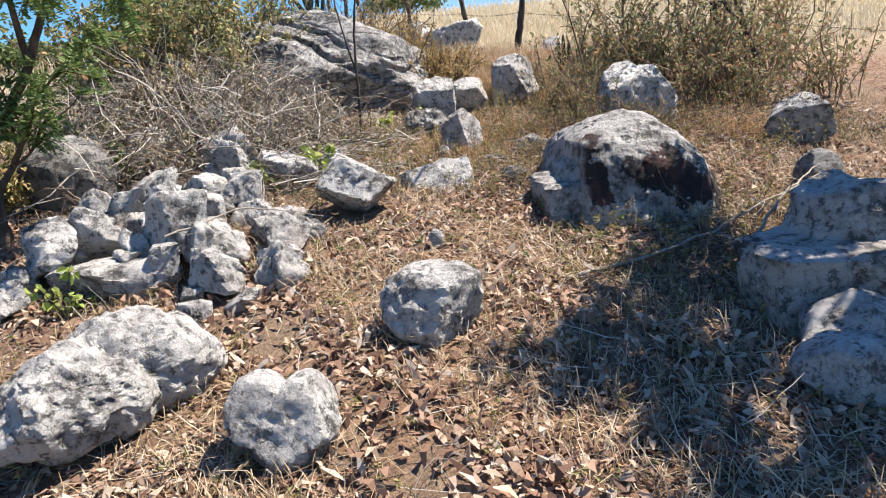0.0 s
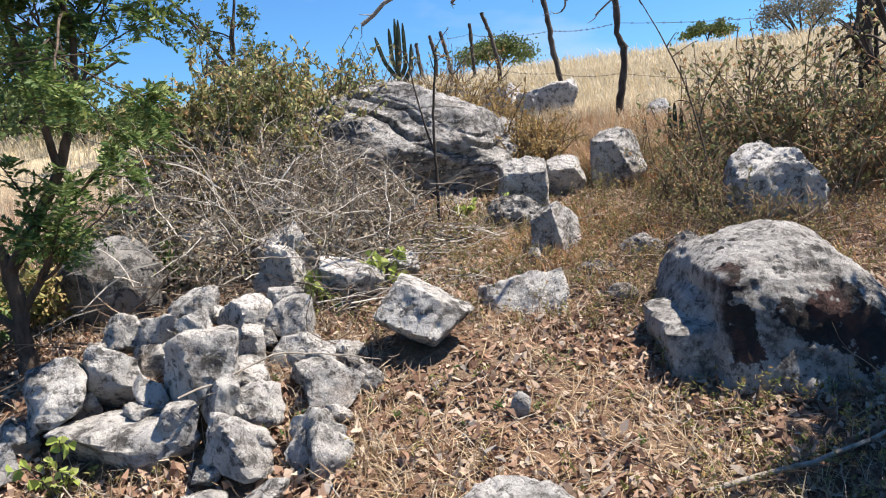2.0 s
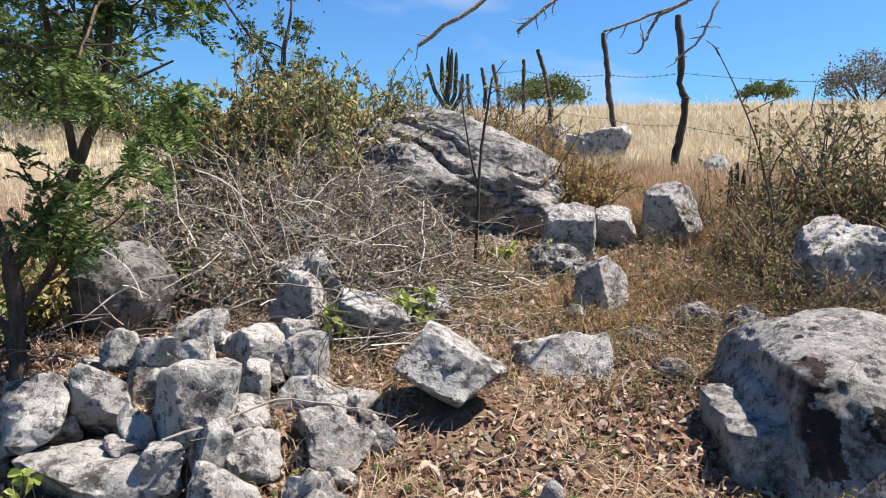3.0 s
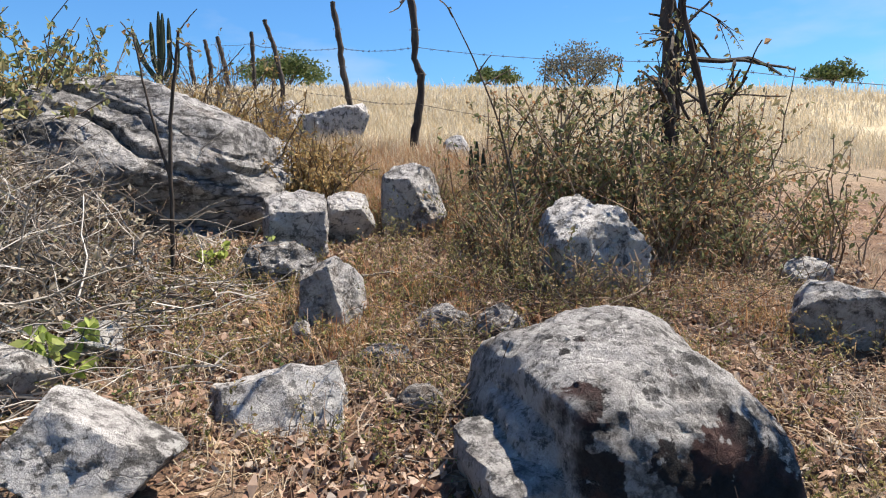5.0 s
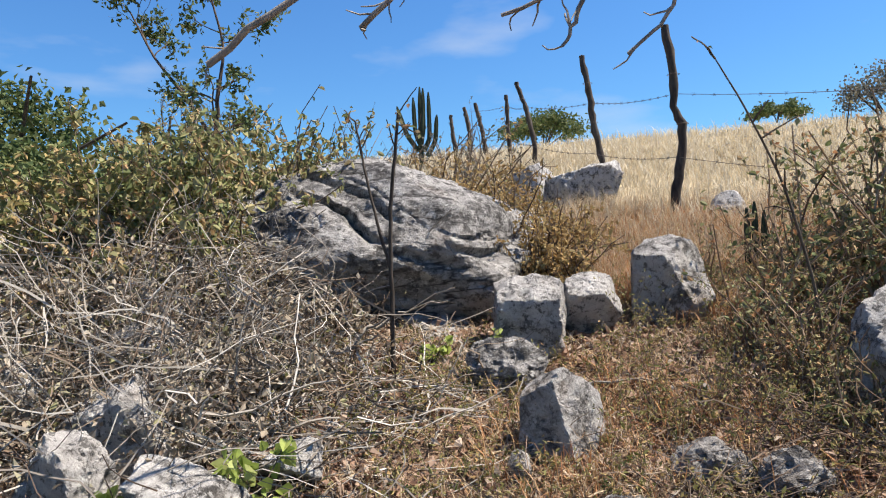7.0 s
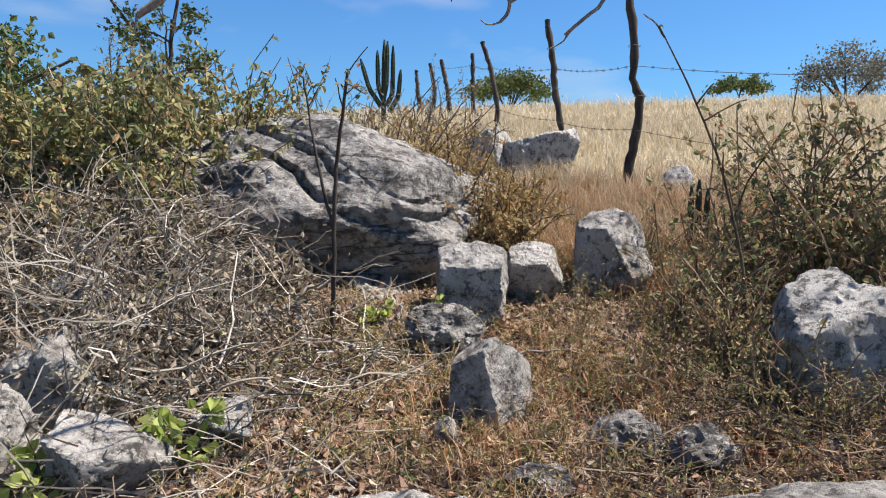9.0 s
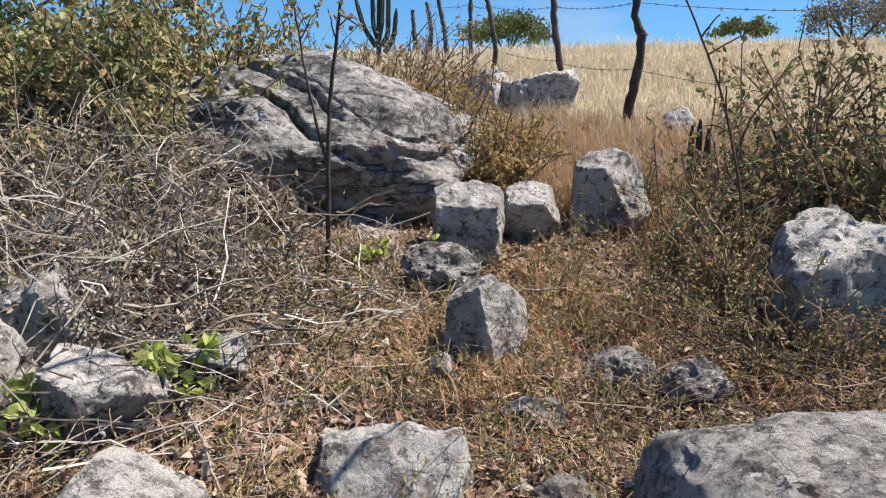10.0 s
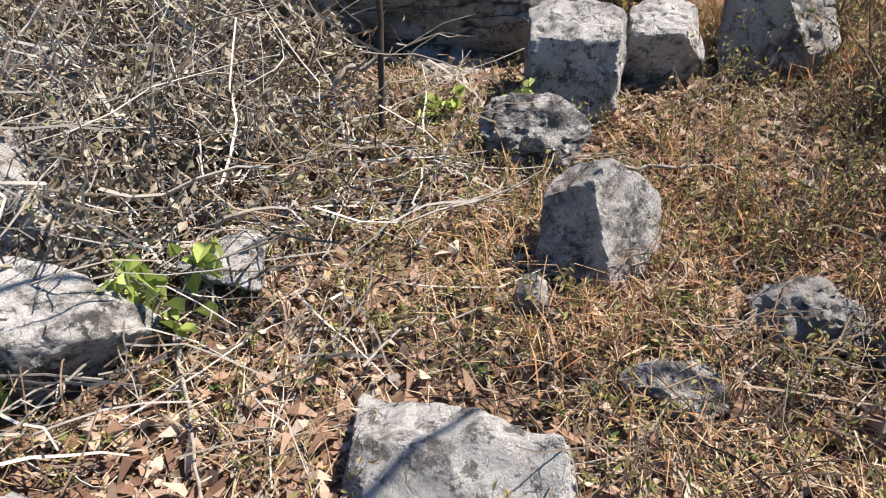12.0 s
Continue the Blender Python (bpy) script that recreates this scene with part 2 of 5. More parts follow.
def ground_z(x, y):
    """Height of the hillside: an even slope up to a rounded crest, with a bank and a mound beside the stones."""
    x, y = np.asarray(x, float), np.asarray(y, float)
    z = 0.235 * y - 0.01
    crest = 18.5 + 0.10 * np.clip(x, -30, 30)
    z = z - 0.285 * 1.6 * np.logaddexp(0, (y - crest) / 1.6)
    z = z + 0.20 * 3.0 * np.logaddexp(0, (-4.0 - y) / 3.0)
    z = z + 0.46 * np.exp(-((x + 2.6) / 1.15) ** 2 - ((y - 6.9) / 1.2) ** 2)
    z = z + 0.20 * np.exp(-((x + 1.75) / 0.75) ** 2 - ((y - 4.15) / 0.55) ** 2)
    near = np.exp(-((x / 7) ** 2) - (((y - 4) / 7) ** 2))
    z = z + near * 0.022 * (np.sin(2.3 * x + 0.7 * y) + np.sin(1.7 * y - 1.3 * x + 1) + 0.6 * np.sin(5.1 * x + 3.7 * y))
    return z


def gz(x, y):
    return float(ground_z(x, y))


def mesh_from(name, verts, quads, smooth=False):
    """One mesh from an array of corners and an array of four-cornered faces."""
    verts = np.ascontiguousarray(verts, np.float32).reshape(-1, 3)
    quads = np.ascontiguousarray(quads, np.int32).reshape(-1, 4)
    me = bpy.data.meshes.new(name)
    me.vertices.add(len(verts))
    me.vertices.foreach_set("co", verts.ravel())
    me.loops.add(quads.size)
    me.loops.foreach_set("vertex_index", quads.ravel())
    me.polygons.add(len(quads))
    me.polygons.foreach_set("loop_start", np.arange(0, quads.size, 4, dtype=np.int32))
    me.polygons.foreach_set("use_smooth", np.full(len(quads), smooth))
    me.update(calc_edges=True)
    return me


def thing_of(name, me, material, parent=None, label="", category="", group="", kind=""):
    ob = new(name, me)
    me.materials.append(material)
    if parent:
        ob.parent = parent
    return tagged(ob, label, category, group, kind)


def holder(name, x, y, z, label, category, group=""):
    ob = new(name)
    ob.location = (x, y, z)
    ob.empty_display_size = 0.1
    return tagged(ob, label, category, group)


def part(name, verts, quads, material, parent, label="", smooth=False):
    """One part, given in the coordinates of its thing."""
    return thing_of(name, mesh_from(name, verts, quads, smooth), material, parent, label)


def join(pieces):
    """Several (verts, quads) as one."""
    vs, fs, n = [], [], 0
    for v, f in pieces:
        v = np.asarray(v).reshape(-1, 3)
        vs.append(v)
        fs.append(np.asarray(f).reshape(-1, 4) + n)
        n += len(v)
    return np.concatenate(vs), np.concatenate(fs)


def tube(points, radii, sides=6):
    """A tapering tube round a line of points."""
    p = np.asarray(points, float)
    r = np.broadcast_to(np.asarray(radii, float), (len(p),))
    d = np.gradient(p, axis=0)
    d /= np.linalg.norm(d, axis=1, keepdims=True) + 1e-9
    ref = np.array([0.31, 0.95, 0.05]) if abs(d[:, 2]).mean() > 0.7 else np.array([0.05, 0.1, 1.0])
    a = np.cross(d, ref)
    a /= np.linalg.norm(a, axis=1, keepdims=True) + 1e-9
    b = np.cross(d, a)
    ang = np.arange(sides) * 2 * math.pi / sides
    ring = a[:, None, :] * np.cos(ang)[None, :, None] + b[:, None, :] * np.sin(ang)[None, :, None]
    v = (p[:, None, :] + ring * r[:, None, None]).reshape(-1, 3)
    i, k = np.meshgrid(np.arange(len(p) - 1), np.arange(sides), indexing="ij")
    k2 = (k + 1) % sides
    f = np.stack([i * sides + k, i * sides + k2, (i + 1) * sides + k2, (i + 1) * sides + k], -1).reshape(-1, 4)
    return v, f


def unit(v):
    return v / (np.linalg.norm(v, axis=-1, keepdims=True) + 1e-9)


def blades(base, height, lean, width, bend=0.6, rng=RNG):
    """Grass blades of two bent pieces each, as one set of corners and faces."""
    n = len(base)
    az = rng.uniform(0, 2 * math.pi, n)
    out = np.stack([np.cos(az), np.sin(az), np.zeros(n)], 1)
    side = np.stack([-np.sin(az + rng.normal(0, 0.6, n)), np.cos(az), np.zeros(n)], 1)
    side = unit(side) * (np.asarray(width) * rng.uniform(0.6, 1.3, n))[:, None]
    up = np.array([0, 0, 1.0])
    h = (np.asarray(height) * rng.uniform(0.45, 1.25, n))[:, None]
    l = (np.asarray(lean) * rng.uniform(0.2, 1.6, n))[:, None]
    mid = base + up * h * 0.55 + out * h * l * 0.35
    tip = base + up * h * (1 - bend * np.minimum(l, 1.2) * 0.5) + out * h * l
    v = np.stack([base - side, base + side, mid - side * 0.8, mid + side * 0.8, tip - side * 0.12, tip + side * 0.12], 1)
    k = np.arange(n)[:, None] * 6
    f = np.concatenate([k + np.array([0, 1, 3, 2]), k + np.array([2, 3, 5, 4])], 1).reshape(-1, 4)
    return v.reshape(-1, 3), f


def leaves(pos, aim, size, ratio=0.45, fold=0.25, rng=RNG, oval=False):
    """Diamond leaves, folded along the rib, from pos towards aim."""
    n = len(pos)
    aim = unit(aim)
    rnd = unit(rng.normal(size=(n, 3)))
    side = unit(np.cross(aim, rnd))
    nor = np.cross(aim, side)
    s = (np.asarray(size) * rng.uniform(0.6, 1.3, n))[:, None]
    w = s * ratio * rng.uniform(0.7, 1.2, n)[:, None] * 0.5
    up = nor * w * fold * 2
    if oval:
        droop = np.array([0, 0, -0.12]) * s
        a, c, tip = pos + aim * s * 0.28, pos + aim * s * 0.68 + droop * 0.4, pos + aim * s + droop
        v = np.stack([pos, a + side * w * 0.9 + up, a - side * w * 0.9 + up, c + side * w * 0.85 + up, c - side * w * 0.85 + up, tip], 1)
        k = np.arange(n)[:, None] * 6
        f = np.concatenate([k + np.array([0, 1, 3, 5]), k + np.array([0, 5, 4, 2])], 1).reshape(-1, 4)
        return v.reshape(-1, 3), f
    v = np.stack([pos, pos + aim * s * 0.45 + side * w + up, pos + aim * s, pos + aim * s * 0.45 - side * w + up], 1)
    return v.reshape(-1, 3), (np.arange(n)[:, None] * 4 + np.arange(4)).reshape(-1, 4)


def lying(pos, length, width, tilt=0.25, curl=0.25, rng=RNG):
    """Straws or leaves that lie about on the ground."""
    n = len(pos)
    az = rng.uniform(0, 2 * math.pi, n)
    aim = np.stack([np.cos(az), np.sin(az) , rng.normal(0.05, tilt, n) + 0.235 * np.sin(az)], 1)
    aim = unit(aim)
    side = unit(np.cross(aim, np.array([0, 0, 1.0]) + rng.normal(0, 0.45, (n, 3))))
    nor = np.cross(side, aim)
    L = (np.asarray(length) * rng.uniform(0.5, 1.4, n))[:, None]
    w = (np.asarray(width) * rng.uniform(0.6, 1.3, n))[:, None] * 0.5
    up = nor * L * rng.uniform(-curl, curl, n)[:, None]
    mid = pos + aim * L * 0.5 + up
    tip = pos + aim * L
    v = np.stack([pos - side * w * 0.3, pos + side * w * 0.3, mid - side * w, mid + side * w, tip - side * w * 0.2, tip + side * w * 0.2], 1)
    k = np.arange(n)[:, None] * 6
    return v.reshape(-1, 3), np.concatenate([k + np.array([0, 1, 3, 2]), k + np.array([2, 3, 5, 4])], 1).reshape(-1, 4)


def spread(n, x0, x1, y0, y1, rng=RNG, lift=0.0):
    x, y = rng.uniform(x0, x1, n), rng.uniform(y0, y1, n)
    return np.stack([x, y, ground_z(x, y) + lift], 1)


def patchy(p, scale, cut, seed):
    """Keeps the points where a slow pattern is above cut, so that cover comes in tufts and leaves gaps."""
    s = np.sin(p[:, 0] * scale + seed) * np.sin(p[:, 1] * scale * 1.13 + seed * 1.7) + 0.6 * np.sin(p[:, 0] * scale * 2.3 + p[:, 1] * scale * 1.9 + seed * 3)
    return p[s + RNG.normal(0, 0.35, len(p)) > cut]


def lattice(i, seed):
    """A fixed random value for each point of a grid."""
    h = (i[:, 0] * 73856093) ^ (i[:, 1] * 19349663) ^ (i[:, 2] * 83492791) ^ (seed * 2654435)
    h = (h ^ (h >> 13)) * 1274126177 & 0x7FFFFFFF
    h = (h ^ (h >> 15)) * 668265263 & 0x7FFFFFFF
    return (h & 0xFFFF) / 32767.5 - 1.0


def smooth_noise(p, seed=0):
    i = np.floor(p).astype(np.int64)
    f = p - i
    u = f * f * f * (f * (f * 6 - 15) + 10)
    out = 0.0
    for dx in (0, 1):
        for dy in (0, 1):
            for dz in (0, 1):
                k = (u[:, 0] if dx else 1 - u[:, 0]) * (u[:, 1] if dy else 1 - u[:, 1]) * (u[:, 2] if dz else 1 - u[:, 2])
                out = out + k * lattice(i + np.array([dx, dy, dz]), seed)
    return out


def fractal(p, octaves, seed=0, gain=0.5, ridged=False):
    out, amp = 0.0, 1.0
    for k in range(octaves):
        v = smooth_noise(p * 2.07 ** k + 11.3 * k, seed + k)
        out = out + amp * ((0.5 - np.abs(v)) if ridged else v)
        amp *= gain
    return out


# ---- ground ----
def steps_from(fine0, fine1, step, far):
    out = list(np.arange(fine0, fine1 + 1e-6, step))
    s, a, b = step, fine0, fine1
    low, high = [], []
    while b < far:
        s *= 1.16
        a, b = a - s, b + s
        low.append(a)
        high.append(b)
    return np.array(low[::-1] + out + high)


def build_ground():
    xs, ys = steps_from(-5, 5, 0.07, 600), steps_from(-1, 11, 0.07, 600)
    X, Y = np.meshgrid(xs, ys, indexing="ij")
    Z = ground_z(X, Y)
    Z = np.where(Z < -25, -25 + (Z + 25) * 0.02, Z)
    flat = np.stack([X.ravel(), Y.ravel(), X.ravel() * 0], 1)
    rough = (0.012 * fractal(flat * 4.0, 3, 3) + np.random.default_rng(3).normal(0, 0.006, X.size)).reshape(X.shape)
    rough = rough * (np.abs(X) < 5) * (Y > -1) * (Y < 11)
    v = np.stack([X, Y, Z + rough], -1).reshape(-1, 3)
    i, j = np.meshgrid(np.arange(len(xs) - 1), np.arange(len(ys) - 1), indexing="ij")
    m = len(ys)
    f = np.stack([i * m + j, (i + 1) * m + j, (i + 1) * m + j + 1, i * m + j + 1], -1).reshape(-1, 4)
    thing_of("ground", mesh_from("ground", v, f, True), M_GROUND, label="dry brown hillside earth under litter and straw", category="ground", kind="structure")


build_ground()


# ---- rocks ----
ROCK_FEET = []


def ball(sub):
    bm = bmesh.new()
    bmesh.ops.create_icosphere(bm, subdivisions=sub, radius=1.0)
    return bm, unit(np.array([tuple(v.co) for v in bm.verts]))


def finish_rock(name, bm, p):
    me = bpy.data.meshes.new(name)
    bm.to_mesh(me)
    bm.free()
    me.vertices.foreach_set("co", np.ascontiguousarray(p, np.float32).ravel())
    me.polygons.foreach_set("use_smooth", np.ones(len(me.polygons), bool))
    me.update()
    me.set_sharp_from_angle(angle=radians(26))
    return me


def rock(name, label, x, y, w, d, h, seed, base=None, turn=0.0, tip=(0, 0), lobes=(), cuts=(), chips=7, chip=(0.62, 0.9), rough=0.05,
         sub=4, material=None, bury=0.18, group="", category="rock", block=0.0, facets=7, keen=(0.84, 0.955)):
    """A stone: the outline of one or more ellipsoids round a common middle, split faces cut off, then weathered.
    x, y: its middle; w, d, h: its size above the ground; lobes and cuts in halves of that size."""
    rng = np.random.default_rng(seed)
    bm, dirs = ball(sub)
    r = np.zeros(len(dirs))
    grow_by = 1.35 if block else 1.0
    for (cx, cy, cz), (ax, ay, az) in (lobes or (((0, 0, 0), (grow_by, grow_by, grow_by)),)):
        c, k = np.array([cx, cy, cz]), np.array([ax, ay, az])
        u, o = dirs / k, -c / k
        A, B, C = (u * u).sum(1), (u * o).sum(1), (o * o).sum() - 1
        disc = B * B - A * C
        r = np.maximum(r, np.where(disc > 0, (-B + np.sqrt(np.maximum(disc, 0))) / A, 0))
    r = np.maximum(r, 0.15)
    planes = [(np.array(n), dist) for n, dist in cuts]
    if block:
        frame3 = Euler((rng.normal(0, 0.2), rng.normal(0, 0.2), rng.uniform(0, 3.1))).to_matrix()
        for k in range(6):
            nrm = np.array(frame3.col[k // 2]) * (1 if k % 2 else -1) + rng.normal(0, 0.34, 3)
            planes.append((unit(nrm), block * rng.uniform(0.72, 1.2)))
    for _ in range(chips):
        nrm = rng.normal(size=3)
        nrm[2] = abs(nrm[2]) * 0.8 - 0.1
        planes.append((unit(nrm), rng.uniform(*chip)))

    def clip(nrm, dist):
        toward = dirs @ nrm
        return np.where(toward > 1e-3, np.minimum(r, dist / np.maximum(toward, 1e-3)), r)

    for nrm, dist in planes:
        r = clip(unit(np.asarray(nrm, float)), dist)
    for _ in range(facets):
        nrm = unit(rng.normal(size=3) * np.array([1, 1, 0.9]))
        r = clip(nrm, ((dirs * r[:, None]) @ nrm).max() * rng.uniform(*keen))
    p = dirs * r[:, None]
    lo, hi = p.min(0), p.max(0)
    p = (p - (lo + hi) / 2) / (hi - lo) * 2
    size = np.array([w / 2, d / 2, h * (1 + bury) / 2])
    p = p * size
    small = min(w, d, h)
    q = p * (1.6 / small) + rng.uniform(-50, 50, 3)
    lump = 0.9 * fractal(q, 4, seed) + 0.7 * fractal(q * 2.3, 4, seed + 9, 0.5, True)
    pits = np.minimum(0, fractal(q * 4.2, 3, seed + 21) + 0.25)
    p = p + unit(p / (size * size)) * (rough * small * (lump + 0.7 * pits))[:, None]
    base = gz(x, y) if base is None else base
    ROCK_FEET.append((x, y, w * 0.46, d * 0.46))
    ob = thing_of(name, finish_rock(name, bm, p), material or M_ROCK, label=label, category=category, group=group)
    ob.matrix_world = pose(x, y, base + h * (1 - bury) / 2, tip[0], tip[1], turn)
    return ob


def massif(name, label, x, y, z, bodies, seed, material, sub=6, rough=0.02, round_by=14, beds=0.0, dip=(0, 0, 1), splits=(), foot=(0.5, 0.5)):
    """A great rock about the point (x, y, z): several bodies, each closed in by planes (normal, distance in metres) and grown
    together; then beds that stand out along the dip, splits (height along the dip, width, depth), lumps and pits."""
    bm, dirs = ball(sub)
    r = np.zeros(len(dirs))
    for planes in bodies:
        total = np.zeros(len(dirs))
        for nrm, dist in planes:
            total += np.maximum(dirs @ unit(np.array(nrm, float)), 0) ** round_by / dist ** round_by
        r = np.maximum(r, total ** (-1.0 / round_by))
    p = dirs * r[:, None]
    big = fractal(p * 2.6, 5, seed, 0.55)
    k = rough * (1.7 * big + 1.0 * fractal(p * 6.5, 5, seed + 5, 0.55, True) + 1.1 * np.minimum(0, fractal(p * 11, 3, seed + 31) + 0.3))
    # broken plates: steps where slow noise crosses levels
    k += rough * 1.1 * np.floor(fractal(p * 3.4, 2, seed + 50) * 2.5) * 0.5
    if beds:
        s = p @ unit(np.array(dip, float)) + 0.07 * smooth_noise(p * 1.5, seed + 70) + 0.012 * smooth_noise(p * 8, seed + 71)
        band = s * 6.0 + 0.9 * smooth_noise(np.stack([s * 2.3, s * 0, s * 0], 1), seed + 72)
        step = band - np.floor(band)
        step = np.where(step < 0.8, step / 0.8, (1 - step) / 0.2)
        amount = np.clip(smooth_noise(p * 1.3, seed + 73) + 0.35, 0, 1)
        k += beds * (step - 0.5) * (0.25 + 1.5 * amount)
        thin = s * 21.0
        k += beds * 0.16 * (np.abs((thin - np.floor(thin)) - 0.5) * 2 - 0.5) * (0.3 + amount)
        for height, wide, deep in splits:
            gap = np.abs(s - height - 0.05 * smooth_noise(p * 2.0, seed + 80))
            k -= deep * np.clip(1 - gap / wide, 0, 1) * np.clip(0.5 + 1.5 * smooth_noise(p * 1.7 + height * 40, seed + 81), 0, 1)
    p = p + dirs * k[:, None]
    ROCK_FEET.append((x, y, foot[0], foot[1]))
    ob = thing_of(name, finish_rock(name, bm, p), material, label=label, category="rock")
    ob.matrix_world = pose(x, y, z)
    return ob


massif("boulder", "large grey boulder with a pale domed top and black lichen stains", 1.10, 4.36, 1.18,
       [[((0.80, -0.10, 0.58), 0.44), ((1, 0, -0.05), 0.60), ((0, 0.05, 1), 0.42), ((0.42, -0.15, 0.89), 0.41), ((-0.42, -0.1, 0.90), 0.395), ((-1, -0.12, 0.08), 0.38),
         ((0, -1, 0.14), 0.49), ((0.1, -0.66, 0.75), 0.45), ((0.62, -0.76, 0.18), 0.57), ((0, 1, 0), 0.55), ((0, 0.6, 0.8), 0.48), ((0, 0, -1), 0.5)],
        [((-1, 0, 0.22), 0.43), ((-0.35, 0, 0.94), 0.27), ((-0.2, -1, 0.15), 0.42), ((-0.3, -0.6, 0.7), 0.36), ((1, 0, 0), 0.2), ((0, 1, 0), 0.45), ((0, 0, -1), 0.5)],
        [((-1, -0.1, 0.02), 0.56), ((-0.05, -0.1, 1), 0.06), ((0.15, -1, 0.06), 0.33), ((1, 0, 0), 0.12), ((0, 1, 0), 0.12), ((0, 0, -1), 0.5)]],
       11, M_BOULDER, sub=6, rough=0.014, round_by=11, foot=(0.5, 0.5))
massif("outcrop", "great grey limestone outcrop with sloping layers and a dark hollow foot", -1.32, 7.50, 1.93,
       [[((0.42, -0.05, 0.90), 0.85), ((-0.10, -0.1, 0.98), 0.88), ((0.05, -0.72, 0.69), 0.74), ((-0.42, -0.25, 0.86), 0.94), ((0, 0.5, 0.86), 0.9), ((0.16, -0.80, -0.58), 0.56), ((0.93, -0.3, 0.2), 1.02), ((-1, -0.2, 0), 1.12), ((0, 1, 0), 1.1), ((0, -1, 0), 1.0), ((0, 0, -1), 0.9)],
        [((0.38, -0.34, 0.86), 0.60), ((0.02, -0.90, 0.44), 0.86), ((-0.35, 0.05, 0.93), 0.60), ((0, 0.5, 0.85), 0.6), ((0.62, -0.75, 0.25), 1.02), ((0.16, -0.80, -0.58), 0.62), ((0.9, -0.3, 0.2), 1.10), ((-1, -0.3, 0.1), 1.0), ((-0.6, -0.75, 0.2), 0.95), ((0, 1, 0), 0.8), ((0, 0, -1), 0.9)],
        [((0.25, -0.30, 0.92), 0.20), ((-0.40, -0.90, 0.15), 1.0), ((0.75, -0.66, 0.0), 0.42), ((-1, -0.2, 0), 0.95), ((1, 0, 0), 0.3), ((0, 1, 0), 0.5), ((0, 0, -1), 0.9)],
        [((0.3, -0.2, 0.93), 0.10), ((0.2, -0.97, 0.12), 0.95), ((-0.75, -0.66, 0.0), 0.10), ((1, -0.2, 0), 1.0), ((-1, 0, 0), 0.1), ((0, 1, 0), 0.5), ((0, 0, -1), 0.9)]],
       21, M_STRATA, sub=7, rough=0.014, round_by=26, beds=0.035, dip=(0.42, -0.05, 0.90), splits=((0.55, 0.026, 0.13), (0.62, 0.016, 0.08), (0.40, 0.022, 0.11), (0.24, 0.014, 0.06)), foot=(1.1, 1.0))
rock("rock", "grey rock buried in dead brush", -1.90, 5.75, 0.52, 0.45, 0.42, 22, chips=5, sub=5, block=0.72)
rock("rock", "grey rock poking out of dead brush", -1.66, 5.36, 0.50, 0.42, 0.40, 24, sub=5, block=0.75, rough=0.08)
rock("rock", "pale stone showing through dead brush", -2.35, 5.45, 0.34, 0.3, 0.34, 23, chips=5, sub=4, block=0.7, material=M_PALE)
CENTRE = "standing stones up the slope"
rock("stone", "squared grey stone with a lit pale top", -0.09, 6.72, 0.42, 0.38, 0.42, 31, cuts=(((0.05, -1, -0.06), 0.72), ((-1, -0.12, 0.05), 0.76), ((1, 0, 0.02), 0.78), ((0.05, -0.50, 0.86), 0.62), ((-0.5, -0.2, 0.84), 0.80), ((0.1, 0.2, 1), 0.86)), lobes=(((0, 0, 0), (1.3, 1.3, 1.3)),), chips=0, facets=2, keen=(0.93, 0.97), rough=0.055, sub=5, group=CENTRE)
rock("stone", "small blunt grey stone with an undercut face", 0.27, 6.95, 0.36, 0.32, 0.30, 32, base=1.66, lobes=(((0, 0, 0), (1.25, 1.25, 1.25)),), cuts=(((0.1, -0.85, -0.52), 0.55), ((0.0, -0.42, 0.9), 0.62), ((-1, -0.2, 0.1), 0.85), ((0.85, -0.3, 0.3), 0.80)), chips=2, chip=(0.85, 0.95), facets=2, rough=0.055, sub=5, group=CENTRE)
rock("stone", "domed grey stone split by one dark facet", 0.76, 7.15, 0.50, 0.44, 0.47, 33, lobes=(((0, 0, 0), (1.12, 1.12, 1.1)),), cuts=(((-0.55, -0.83, -0.06), 0.56), ((0.62, -0.62, 0.48), 0.66), ((-0.15, -0.35, 0.92), 0.84), ((-1, 0, 0.1), 0.84), ((0.95, -0.1, 0.3), 0.88)), chips=0, facets=2, keen=(0.93, 0.97), rough=0.05, sub=5, group=CENTRE)
rock("stone", "low rough dark grey stone", -0.17, 6.24, 0.38, 0.30, 0.23, 34, rough=0.14, sub=5, material=M_STRATA, group=CENTRE)
rock("stone", "upright wedge of grey stone with a pale lit side", 0.14, 5.66, 0.34, 0.28, 0.36, 35, lobes=(((0, 0, 0), (1.3, 1.3, 1.25)),), cuts=(((-0.42, -0.90, 0.06), 0.56), ((0.80, -0.50, 0.34), 0.50), ((-0.50, -0.1, 0.86), 0.66), ((-1, 0.1, 0.05), 0.78), ((0.2, 0.5, 0.85), 0.8)), chips=0, facets=2, keen=(0.92, 0.97), rough=0.055, sub=5, group=CENTRE)
rock("stone", "small grey stone half sunk in litter", -0.02, 5.42, 0.10, 0.10, 0.12, 36, sub=3, group=CENTRE)
rock("rock", "grey rock with mossy white crust under weeds", 1.70, 6.0, 0.62, 0.6, 0.60, 37, base=1.33, cuts=(((-0.1, -1, 0.05), 0.66), ((-0.3, -0.4, 0.85), 0.74)), chips=4, chip=(0.75, 0.95), sub=5, material=M_PALE, lobes=(((0, 0, 0), (1.1, 1.1, 1.1)),), rough=0.08)
